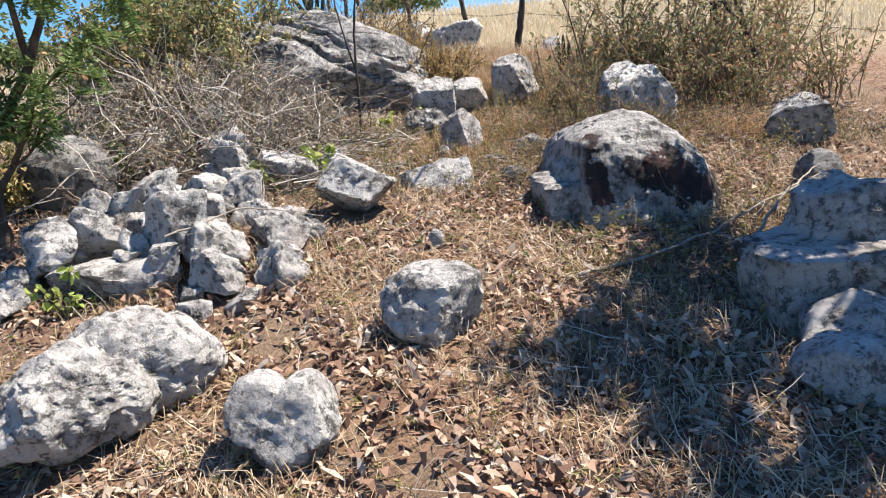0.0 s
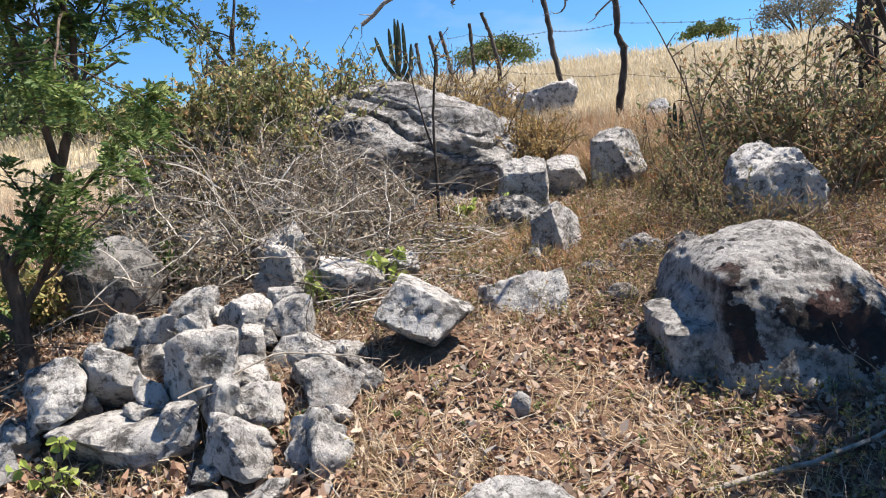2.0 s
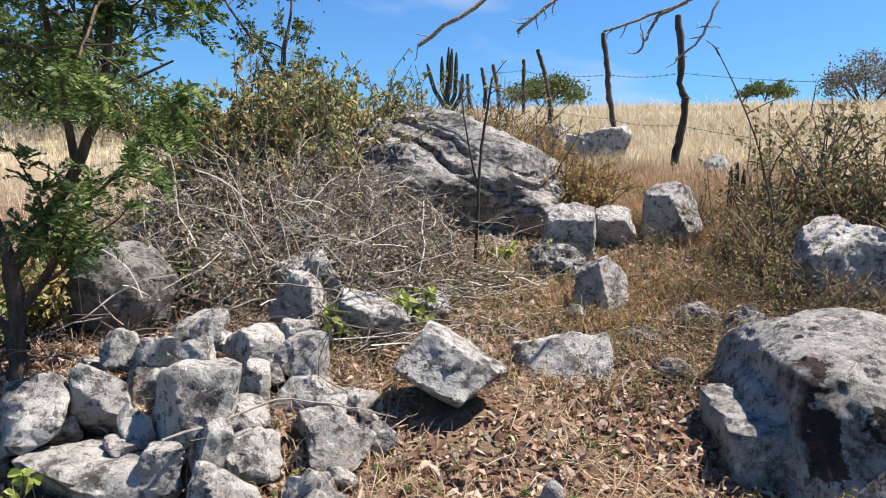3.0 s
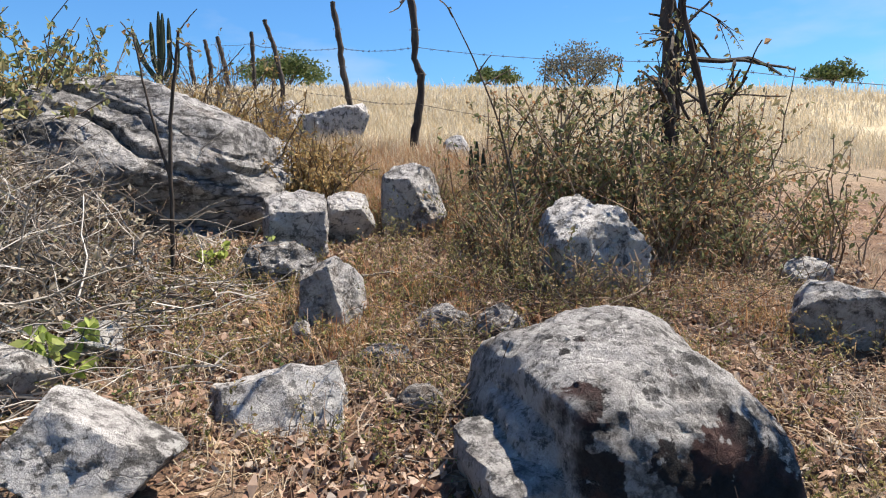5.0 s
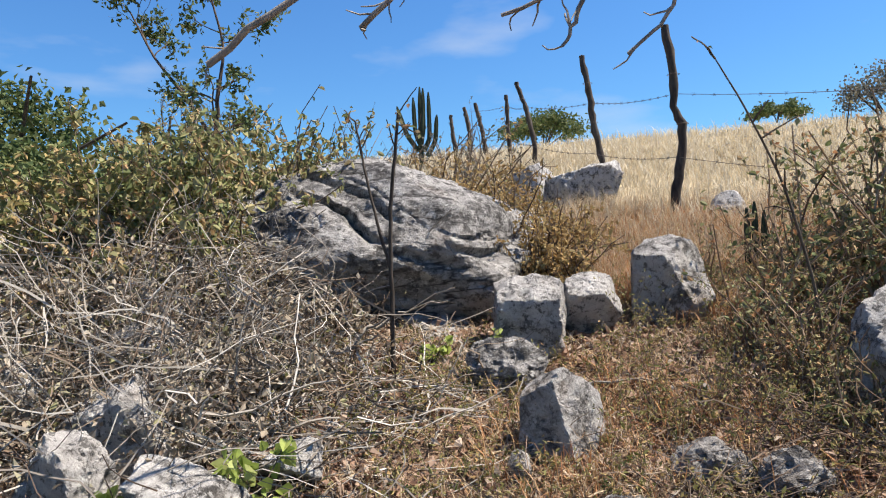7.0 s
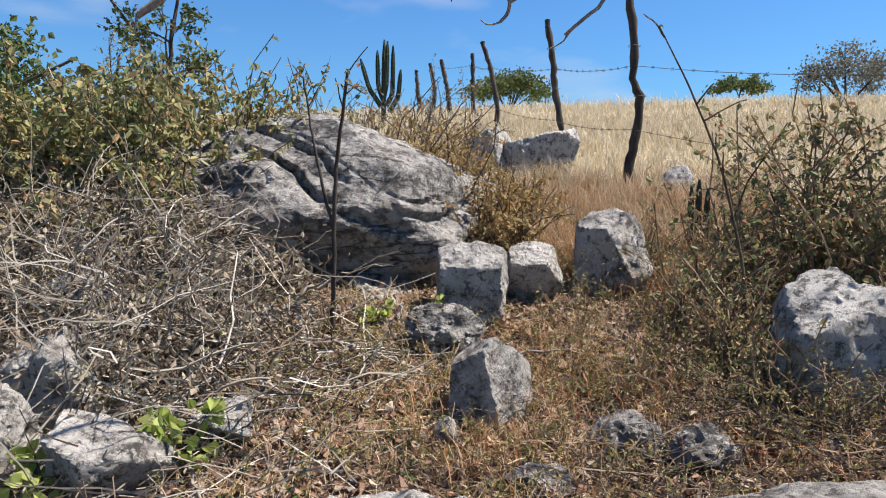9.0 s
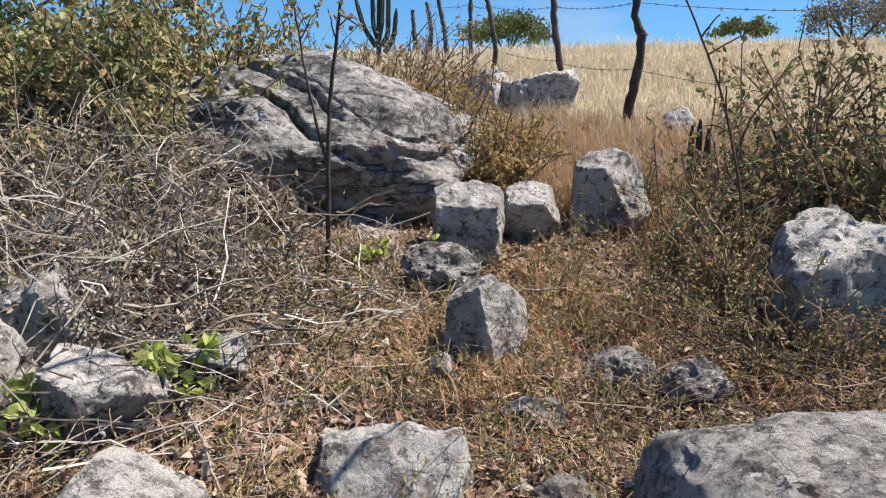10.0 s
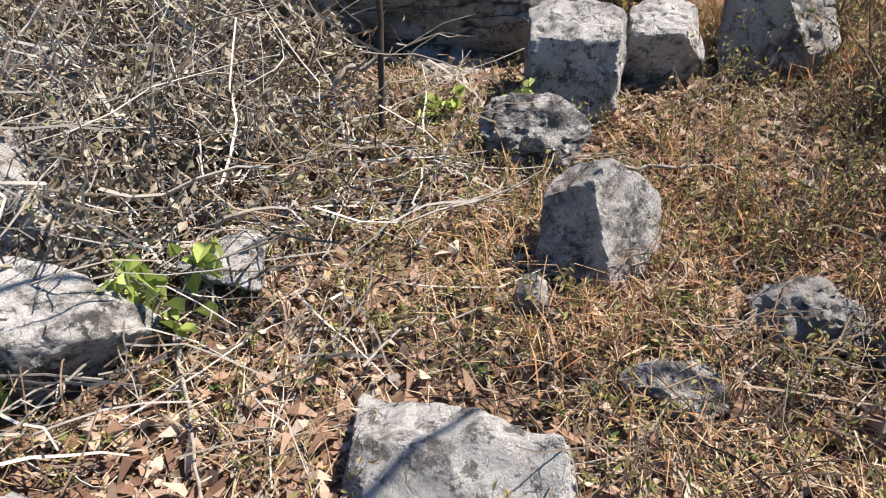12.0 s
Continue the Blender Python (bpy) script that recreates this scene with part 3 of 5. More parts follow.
rock("rock", "slanted pale slab of rock facing the path", -0.09, 4.85, 0.60, 0.46, 0.34, 38, base=1.00, lobes=(((0, 0, 0), (1.5, 1.5, 1.4)),), cuts=(((-0.08, -0.76, 0.64), 0.52), ((1, -0.15, 0.05), 0.86), ((-0.30, 0.10, 0.95), 0.66), ((-1, -0.2, 0.2), 0.95), ((-0.4, -0.9, 0.1), 0.95), ((0.2, 0.8, 0.5), 0.7)), chips=0, rough=0.05, facets=6, keen=(0.84, 0.95), sub=5, material=M_PALE)
rock("rock", "angular grey rock propped on its edge", -0.58, 4.24, 0.50, 0.42, 0.39, 39, lobes=(((0, 0, 0), (1.3, 1.3, 1.3)),), cuts=(((-0.88, 0.05, 0.47), 0.72), ((0.52, 0.05, 0.85), 0.58), ((-0.46, -0.35, -0.82), 0.50), ((0.66, -0.1, -0.70), 0.78), ((-0.08, -0.86, 0.50), 0.56), ((0.6, -0.75, 0.2), 0.80), ((-0.2, -0.3, 0.93), 0.78)), chips=0, facets=4, keen=(0.88, 0.95), rough=0.045, sub=5, bury=0.05, material=M_PALE)
rock("rock", "weathered grey stone among dry twigs", -1.15, 4.93, 0.40, 0.34, 0.30, 40, sub=5, material=M_PALE, block=0.7)
rock("rock", "rounded grey-white rock with knobbly faces", -0.11, 2.86, 0.42, 0.38, 0.29, 41, lobes=(((0, 0, 0), (1.05, 1.05, 1.05)),), cuts=(((0.75, -0.55, -0.25), 0.70), ((0, -0.2, 1), 0.82), ((-0.4, -0.85, 0.3), 0.80)), chips=3, chip=(0.78, 0.92), facets=6, keen=(0.86, 0.95), rough=0.09, sub=5, material=M_PALE)
rock("rock", "heart-shaped pale rock on dry straw", -0.63, 2.24, 0.38, 0.32, 0.27, 42, lobes=(((-0.42, 0, 0.25), (0.56, 0.9, 0.75)), ((0.42, 0, 0.15), (0.56, 0.9, 0.8)), ((0, 0, -0.4), (0.72, 0.8, 0.6))), cuts=(((0, -1, 0.35), 0.55), ((0.9, -0.2, 0.3), 0.8)), chips=1, chip=(0.85, 0.95), rough=0.05, facets=4, keen=(0.93, 0.97), sub=5, material=M_PALE)
rock("rock", "long low pale rock lying in straw", -1.37, 2.52, 0.60, 0.94, 0.36, 43, turn=-26, lobes=(((0.05, 0.40, 0.1), (0.8, 0.75, 0.95)), ((-0.1, -0.35, -0.1), (0.95, 0.78, 0.85))), chips=4, chip=(0.74, 0.93), rough=0.10, sub=6, material=M_PALE)
massif("rock", "broad shaded grey rock with a flat ledge", 1.74, 2.94, 0.93,
       [[((-0.05, -0.1, 1), 0.09), ((-0.25, -1, -0.12), 0.37), ((-1, -0.1, -0.1), 0.46), ((1, 0, 0), 0.6), ((-0.3, 1, 0), 0.22), ((0, 0, -1), 0.4)],
        [((-0.2, -0.05, 0.95), 0.27), ((-0.3, -0.9, 0.3), 0.17), ((-1, 0, 0.3), 0.24), ((0.3, 0, 0.95), 0.30), ((1, 0, 0), 0.6), ((-0.4, 0.9, 0), 0.26), ((0, 0, -1), 0.4)]],
       44, M_ROCK, sub=5, rough=0.02, round_by=22, foot=(0.44, 0.36))
rock("rock", "rounded grey rock against a bigger one", 1.50, 2.50, 0.40, 0.34, 0.26, 45, chips=5, sub=5)
rock("rock", "pale flat stone at the foot of a rock", 1.38, 2.32, 0.42, 0.3, 0.20, 46, chips=5, sub=4, material=M_PALE)
rock("rock", "grey blocky rock on leaf litter", 2.62, 5.12, 0.46, 0.42, 0.30, 47, chips=6, sub=5, block=0.7)
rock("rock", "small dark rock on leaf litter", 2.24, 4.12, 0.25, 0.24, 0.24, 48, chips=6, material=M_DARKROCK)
rock("rock", "grey rock at the edge of the bushes", 3.02, 5.85, 0.28, 0.26, 0.18, 49, chips=6)
rock("rock", "flat grey rock under thin twigs", -0.92, 5.32, 0.30, 0.26, 0.16, 51, chips=6, sub=4, material=M_PALE, block=0.7)
rock("rock", "brown rounded stone in the grass", 0.46, 4.78, 0.18, 0.17, 0.10, 53, rough=0.09, material=M_DARKROCK)
rock("rock", "low grey stones showing through grass", 0.36, 5.20, 0.25, 0.2, 0.08, 54, rough=0.1, material=M_STRATA)
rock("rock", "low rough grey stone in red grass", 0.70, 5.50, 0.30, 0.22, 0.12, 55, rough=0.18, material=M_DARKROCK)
rock("rock", "low dark grey stone in red grass", 0.95, 5.40, 0.24, 0.2, 0.13, 56, rough=0.18, material=M_STRATA)
rock("rock", "cleft pale rock below the fence", -0.36, 10.48, 0.66, 0.5, 0.52, 57, base=2.44, chips=5, sub=5, material=M_PALE, block=0.7)
rock("rock", "weathered grey rock below the fence", 0.20, 10.44, 0.92, 0.6, 0.50, 58, base=2.44, chips=6, sub=5, material=M_PALE, block=0.7)
rock("rock", "pale rock in tall dry grass", 1.56, 9.55, 0.32, 0.3, 0.28, 59, chips=6, material=M_PALE)
rock("rock", "pointed small stone standing in straw", -0.09, 3.68, 0.09, 0.08, 0.10, 60, sub=3, rough=0.03)
rock("rock", "small pale stone in straw", -0.80, 3.90, 0.14, 0.12, 0.12, 61, sub=4)
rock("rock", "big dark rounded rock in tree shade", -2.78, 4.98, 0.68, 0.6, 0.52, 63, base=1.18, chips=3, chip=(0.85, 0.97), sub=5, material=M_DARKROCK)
rock("rock", "tall rough grey rock above the heap", -1.57, 4.86, 0.30, 0.3, 0.36, 64, base=1.25, chips=7, rough=0.08, sub=5, block=0.7)

# the heap of loose stones on the bank
HEAP = "heap of loose stones"


def heap(x, y, base, w, h, seed, label="angular grey stone in a loose heap", d=None, tip=None, turn=0, mat=None):
    rr = random.Random(seed)
    tip = tip or (rr.uniform(-24, 24), rr.uniform(-24, 24))
    rock("stone", label, x, y + 0.35 * (d or w), w * 1.05, d or w * 0.9, h * 0.95, seed, base=base, turn=turn, tip=tip, chips=4, chip=(0.60, 0.9), rough=0.07, block=0.66, facets=6, keen=(0.72, 0.93),
         bury=0.12, material=mat or (M_PALE if seed % 6 == 0 else M_ROCK), group=HEAP)


heap(-2.19, 3.51, 0.98, 0.34, 0.34, 72, "white-topped angular stone at the heap's edge", mat=M_PALE)
heap(-2.02, 3.69, 1.04, 0.31, 0.28, 71)
heap(-1.74, 3.60, 1.00, 0.16, 0.20, 73)
heap(-1.51, 3.60, 1.05, 0.39, 0.36, 74, "large upright grey stone in the heap", d=0.26, tip=(-18, 0), mat=M_PALE)
heap(-2.17, 4.05, 1.18, 0.20, 0.21, 75)
heap(-1.98, 4.05, 1.18, 0.24, 0.23, 76)
heap(-1.87, 4.23, 1.26, 0.28, 0.19, 77)
heap(-1.53, 4.14, 1.25, 0.30, 0.17, 78, "flat grey stone lying on the heap", tip=(0, 12))
heap(-1.27, 4.14, 1.20, 0.27, 0.21, 79)
heap(-1.42, 3.96, 1.14, 0.16, 0.18, 80)
heap(-1.21, 4.00, 1.06, 0.25, 0.20, 81)
heap(-1.35, 3.47, 0.99, 0.14, 0.24, 82, "thin grey stone leaning in the heap", tip=(0, 28))
heap(-1.50, 3.42, 0.97, 0.16, 0.17, 83)
heap(-1.80, 3.40, 0.84, 0.72, 0.24, 84, "long flat slab at the foot of the heap", d=0.40, tip=(5, 4), mat=M_PALE)
heap(-1.22, 3.29, 0.88, 0.28, 0.22, 85)
heap(-0.92, 3.38, 0.84, 0.24, 0.24, 86)
heap(-1.26, 3.56, 0.94, 0.26, 0.21, 87)
heap(-0.94, 3.69, 0.95, 0.27, 0.24, 88)
heap(-1.01, 4.05, 1.02, 0.22, 0.17, 89)
heap(-1.70, 3.96, 1.25, 0.16, 0.14, 90)
heap(-2.28, 3.24, 0.85, 0.20, 0.20, 91)
heap(-2.32, 3.42, 0.88, 0.20, 0.20, 92)
heap(-1.05, 3.18, 0.76, 0.17, 0.16, 93)
heap(-1.28, 3.12, 0.72, 0.18, 0.18, 94)
heap(-1.95, 3.95, 1.08, 0.3, 0.2, 95)
heap(-1.65, 3.85, 1.05, 0.3, 0.2, 96)
heap(-1.40, 3.80, 1.0, 0.26, 0.2, 97)
heap(-2.5, 3.35, 0.82, 0.26, 0.2, 98)
heap(-0.75, 2.98, 0.68, 0.16, 0.08, 99)
for k in range(26):
    rk = random.Random(900 + k)
    hx, hy = rk.uniform(-2.45, -0.85), rk.uniform(3.2, 4.35)
    hs = rk.uniform(0.09, 0.19)
    heap(hx, hy, gz(hx, hy) + max(0.0, 0.16 - 0.18 * abs(hx + 1.7)) * rk.uniform(0.2, 1.0), hs, hs * rk.uniform(0.6, 0.95), 901 + k, "small angular stone wedged in the heap")

# ---- grass, straw and litter ----
def stuff(name, label, category, verts, quads, material):
    return thing_of(name, mesh_from(name, verts, quads), material, label=label, category=category, kind="stuff")


R2 = np.random.default_rng(19)


def off_rocks(p, pad=1.0):
    """Drops the points that lie under the larger rocks."""
    keep = np.ones(len(p), bool)
    for x, y, a, b in ROCK_FEET:
        keep &= ((p[:, 0] - x) / (a * pad)) ** 2 + ((p[:, 1] - y) / (b * pad)) ** 2 > 1
    return p[keep]


def shaped(n, x0, x1, y0, y1, power=1.0, rng=R2):
    """Points that thin out with the distance up the slope."""
    x = rng.uniform(x0, x1, n)
    y = y0 + (y1 - y0) * rng.uniform(0, 1, n) ** power
    return np.stack([x, y, ground_z(x, y)], 1)


p = off_rocks(patchy(np.concatenate([shaped(62000, -3.6, 3.6, 0.6, 7.5), shaped(9000, -5, 5, -1, 9)]), 3.1, -0.65, 2.0), 0.82)
stuff("leaf_litter", "curled tan and brown fallen leaves on the ground", "leaf litter",
      *lying(p + np.array([0, 0, 0.010]), 0.040, 0.019, 0.45, 0.34, R2), M_LITTER)
p = off_rocks(patchy(shaped(40000, -3.2, 3.4, 0.8, 7.2), 4.3, -0.25, 7.0), 0.85)
stuff("large_leaf_litter", "larger crumpled dead leaves on the litter", "leaf litter",
      *lying(p + np.array([0, 0, 0.014]), 0.066, 0.030, 0.55, 0.42, R2), M_LITTER)
p = off_rocks(patchy(np.concatenate([shaped(70000, -3.6, 3.6, 0.6, 7.5), shaped(14000, -5, 5, -1, 9)]), 2.3, 0.05, 5.0), 0.82)
stuff("straw", "pale dry straw lying in all directions", "straw",
      *lying(p + np.array([0, 0, 0.018]), 0.13, 0.0048, 0.34, 0.18, R2), M_STRAW)
p = off_rocks(patchy(shaped(52000, -3.4, 3.8, 0.4, 8.0), 2.1, 0.0, 1.0), 0.95)
stuff("dry_grass", "short dry tan grass in loose tufts", "dry grass", *blades(p, 0.12, 0.9, 0.0022, 0.7, R2), M_STRAW)
p = off_rocks(patchy(np.concatenate([shaped(10000, -0.2, 2.6, 4.9, 8.0), shaped(22000, -0.3, 2.2, 7.0, 9.6)]), 2.6, 0.1, 4.0), 0.95)
stuff("russet_grass", "russet dry grass between the stones", "dry grass", *blades(p, 0.17, 0.8, 0.0022, 0.6, R2), M_RUSSET)
p = off_rocks(patchy(shaped(20000, -0.2, 2.4, 7.4, 10.2), 3.0, -0.3, 8.0), 0.9)
stuff("tall_dry_grass", "tall tan grass above the stones", "dry grass", *blades(p, 0.26, 0.8, 0.0019, 0.6, R2), M_STRAW)
p = off_rocks(patchy(shaped(9000, -0.2, 2.2, 7.2, 9.6), 2.4, 0.0, 3.0), 0.9)
stuff("tall_russet_grass", "tall russet grass above the stones", "dry grass", *blades(p, 0.24, 0.8, 0.0019, 0.6, R2), M_RUSSET)
near_field = shaped(36000, -6, 8, 8.8, 15)
mid_field = shaped(30000, -16, 14, 12, 22)
left_field = shaped(12000, -12, -3.6, 4.5, 14)
p = np.concatenate([near_field, mid_field, left_field])
wide = 0.0034 + 0.00070 * np.maximum(0, p[:, 1] - 9)
stuff("pasture", "golden dry pasture grass on the upper slope", "pasture grass", *blades(p, 0.26, 0.6, wide, 0.5, R2), M_PASTURE)
p = shaped(9000, -30, 30, 19, 30)
stuff("crest_grass", "pale dry grass on the hill's crest", "pasture grass", *blades(p, 0.42, 0.5, 0.012, 0.5, R2), M_PASTURE)


# ---- twigs and brush ----
def twig(rng, start, aim, length, r, bends=5, wild=0.35, drop=None):
    d = unit(np.asarray(aim, float))
    pts = [np.asarray(start, float)]
    for _ in range(bends):
        d = unit(d + rng.normal(0, wild, 3) * np.array([1, 1, 0.8]))
        q = pts[-1] + d * length / bends
        if drop is not None:
            floor = float(ground_z(q[0], q[1])) + 0.012
            q[2] = max(q[2], floor)
        pts.append(q)
    return np.array(pts), np.linspace(r, r * 0.45, bends + 1)


def tangle(n, spots, sx, sy, top, length, r, rng, flat=0.35, wild=0.3):
    """Interwoven dead stems heaped over the given spots."""
    out = []
    for _ in range(n):
        cx, cy, k = spots[rng.integers(len(spots))]
        x, y = cx + rng.normal(0, sx), cy + rng.normal(0, sy)
        z = float(ground_z(x, y)) + top * k * rng.uniform(0.02, 1.0) ** 1.3
        az = rng.uniform(0, 2 * math.pi)
        aim = (math.cos(az), math.sin(az), rng.normal(0.05, flat))
        pts, rad = twig(rng, (x, y, z), aim, length * rng.uniform(0.4, 1.5), r * rng.uniform(0.5, 1.5), 5, wild, True)
        out.append(tube(pts, rad, 3))
    return join(out)


R3 = np.random.default_rng(23)
MOUND = [(-2.5, 5.9, 1.0), (-2.1, 6.1, 1.1), (-1.75, 5.9, 0.9), (-2.9, 6.2, 0.9), (-2.2, 5.5, 0.75), (-1.6, 5.6, 0.7), (-1.9, 6.5, 0.9), (-2.6, 6.6, 1.0), (-1.4, 6.0, 0.5)]
stuff("dead_brush", "tangled grey dead brush heaped beside the outcrop", "brush", *tangle(1700, MOUND, 0.38, 0.38, 0.52, 0.50, 0.0034, R3, 0.6, 0.30), M_TWIG)
stuff("brush_sticks", "thicker pale broken sticks lying on the brush", "sticks", *tangle(230, MOUND, 0.40, 0.40, 0.58, 0.62, 0.0062, R3, 0.6, 0.26), M_TWIG)
bp = []
for mx, my, mk in MOUND:
    q = np.stack([R3.normal(mx, 0.32, 1800), R3.normal(my, 0.32, 1800), np.zeros(1800)], 1)
    q[:, 2] = ground_z(q[:, 0], q[:, 1]) + 0.5 * mk * R3.uniform(0, 1, 1800) ** 1.2
    bp.append(q)
bp = np.concatenate(bp)
stuff("brush_leaves", "dry brown and olive leaves caught in the brush", "leaves", *leaves(bp, R3.normal(0, 1, bp.shape), 0.045, 0.5, 0.3, R3), M_DRYLEAF)
stuff("brown_brush", "brown dry stems under the grey brush", "brush", *tangle(1500, MOUND, 0.36, 0.36, 0.47, 0.40, 0.0034, R3, 0.8, 0.35), M_BROWNTWIG)
FLOOR = [(-0.45, 5.95, 0.08), (-0.75, 5.75, 0.08), (-0.5, 6.25, 0.07), (-1.0, 5.5, 0.12), (-1.2, 5.2, 0.16), (-0.95, 5.05, 0.16), (-1.35, 4.85, 0.2)]
stuff("cut_stems", "pale cut stems lying flat in a swathe", "twigs", *tangle(380, FLOOR, 0.24, 0.20, 1.0, 0.42, 0.0040, R3, 0.10, 0.16), M_TWIG)
LOOSE = [(x, y, 0.04) for x in np.arange(-2.4, 3.2, 0.55) for y in np.arange(1.6, 6.6, 0.6)]
stuff("loose_twigs", "thin dry twigs scattered over the litter", "twigs", *tangle(900, LOOSE, 0.3, 0.3, 1.0, 0.24, 0.002, R3, 0.08, 0.25), M_TWIG)
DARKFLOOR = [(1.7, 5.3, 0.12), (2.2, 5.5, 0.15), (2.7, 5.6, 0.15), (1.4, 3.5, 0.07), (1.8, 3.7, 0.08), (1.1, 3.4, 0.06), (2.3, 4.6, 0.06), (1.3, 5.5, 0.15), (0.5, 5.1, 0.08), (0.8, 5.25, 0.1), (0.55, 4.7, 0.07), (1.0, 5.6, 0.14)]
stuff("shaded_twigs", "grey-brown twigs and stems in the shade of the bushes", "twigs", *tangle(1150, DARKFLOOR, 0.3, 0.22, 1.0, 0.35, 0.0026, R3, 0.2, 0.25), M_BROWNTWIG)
HEAPFOOT = [(-2.3, 4.5, 0.3), (-2.6, 4.2, 0.2), (-1.9, 4.6, 0.25), (-1.25, 4.55, 0.2), (-2.75, 3.6, 0.15), (-1.05, 4.4, 0.14)]
stuff("heap_twigs", "dry twigs caught among the loose stones", "twigs", *tangle(260, HEAPFOOT, 0.22, 0.18, 1.0, 0.42, 0.003, R3, 0.25, 0.25), M_BROWNTWIG)


def stick(label, points, r):
    rng = np.random.default_rng(int(abs(points[0][0]) * 1000))
    a = np.array([(x, y, gz(x, y) + dz) for x, y, dz in points])
    t = np.linspace(0, len(a) - 1, 14)
    pts = np.stack([np.interp(t, range(len(a)), a[:, k]) for k in range(3)], 1) + rng.normal(0, r * 0.6, (14, 3))
    h = holder("stick", *a[0], label, "stick")
    v, f = tube(pts - a[0], np.linspace(r, r * 0.4, 14), 7)
    extra = []
    for k in (4, 7, 10):
        q, rad = twig(rng, pts[k] - a[0], rng.normal(0, 1, 3) * np.array([1, 1, 0.2]), 0.22, r * 0.4, 4, 0.25)
        extra.append(tube(q, rad, 5))
    part("branch", v, f, M_DEADWOOD, h, smooth=True)
    for piece in extra:
        part("side_twig", *piece, M_DEADWOOD, h, smooth=True)


stick("long bleached stick lying beside the boulder", [(0.55, 3.25, 0.03), (1.1, 3.45, 0.06), (1.55, 3.62, 0.10), (2.15, 3.95, 0.16)], 0.011)
stick("pale dead stick leaning in the shade", [(1.35, 3.05, 0.25), (1.72, 3.45, 0.30), (2.1, 3.9, 0.22)], 0.009)
stick("thin pale stick lying in straw", [(-1.45, 3.4, 0.32), (-1.15, 3.75, 0.24), (-0.75, 3.95, 0.12)], 0.006)
stick("straight pale stick across the litter", [(0.05, 6.15, 0.06), (0.35, 6.18, 0.07), (0.62, 6.2, 0.05)], 0.009)
stick("bent grey stick standing in the brush", [(-1.25, 5.5, 0.02), (-1.28, 5.55, 0.35), (-1.22, 5.6, 0.62)], 0.008)
stick("long pale stem lying down the slope", [(-0.95, 5.1, 0.05), (-0.7, 4.8, 0.06), (-0.5, 4.55, 0.04)], 0.007)
stick("curved grey stick on the brush", [(-1.9, 5.2, 0.25), (-1.6, 5.45, 0.35), (-1.2, 5.6, 0.3)], 0.008)
stick("mossy leaning branch at the outcrop's foot", [(-1.25, 6.15, 0.03), (-1.02, 6.2, 0.12), (-0.80, 6.28, 0.26)], 0.022)


# ---- shrubs ----
def shrub(label, x, y, w, h, stems, leaf_n, leaf_size, leaf_mat, stem_mat, seed, name="shrub", ratio=0.55, leafy_from=0.25, category="shrub", group="", bend=0.22, base=None):
    rng = np.random.default_rng(seed)
    z0 = gz(x, y) - 0.02 if base is None else base
    root = holder(name, x, y, z0, label, category, group)
    tubes_, pos, aims = [], [], []
    for s in range(stems):
        az = rng.uniform(0, 2 * math.pi)
        lean = rng.uniform(0.1, 1.0) * w / max(h, 0.05) * 0.55
        aim = np.array([math.cos(az) * lean, math.sin(az) * lean, 1.0])
        start = np.array([rng.normal(0, w * 0.13), rng.normal(0, w * 0.13), 0.0])
        pts, rad = twig(rng, start, aim, h * rng.uniform(0.35, 1.2), 0.0035 + 0.004 * h, 6, bend)
        tubes_.append(tube(pts, rad, 4))
        for k in range(4):
            i = rng.integers(2, 6)
            q, rr = twig(rng, pts[i], pts[i] - pts[i - 1] + rng.normal(0, 0.12, 3), h * 0.3 * rng.uniform(0.5, 1.2), 0.0022, 4, 0.3)
            tubes_.append(tube(q, rr, 3))
            m = max(2, leaf_n // (stems * 5))
            a = rng.uniform(0.15, 1, m) * 4
            i0 = np.minimum(a.astype(int), 3)
            pos.append(q[i0] + (q[i0 + 1] - q[i0]) * (a - i0)[:, None] + rng.normal(0, 0.006, (m, 3)))
        m = max(2, leaf_n // (stems * 5))
        a = rng.uniform(leafy_from, 1, m) * 6
        i0 = np.minimum(a.astype(int), 5)
        pos.append(pts[i0] + (pts[i0 + 1] - pts[i0]) * (a - i0)[:, None])
    pos = np.concatenate(pos)
    aim = rng.normal(0, 1, pos.shape) + np.array([0, 0, -0.25])
    tagged(part("branchwork", *join(tubes_), stem_mat, root), kind="stuff")
    tagged(part("foliage", *leaves(pos, aim, leaf_size, ratio, 0.3, rng, True), leaf_mat, root), kind="stuff")
    return root


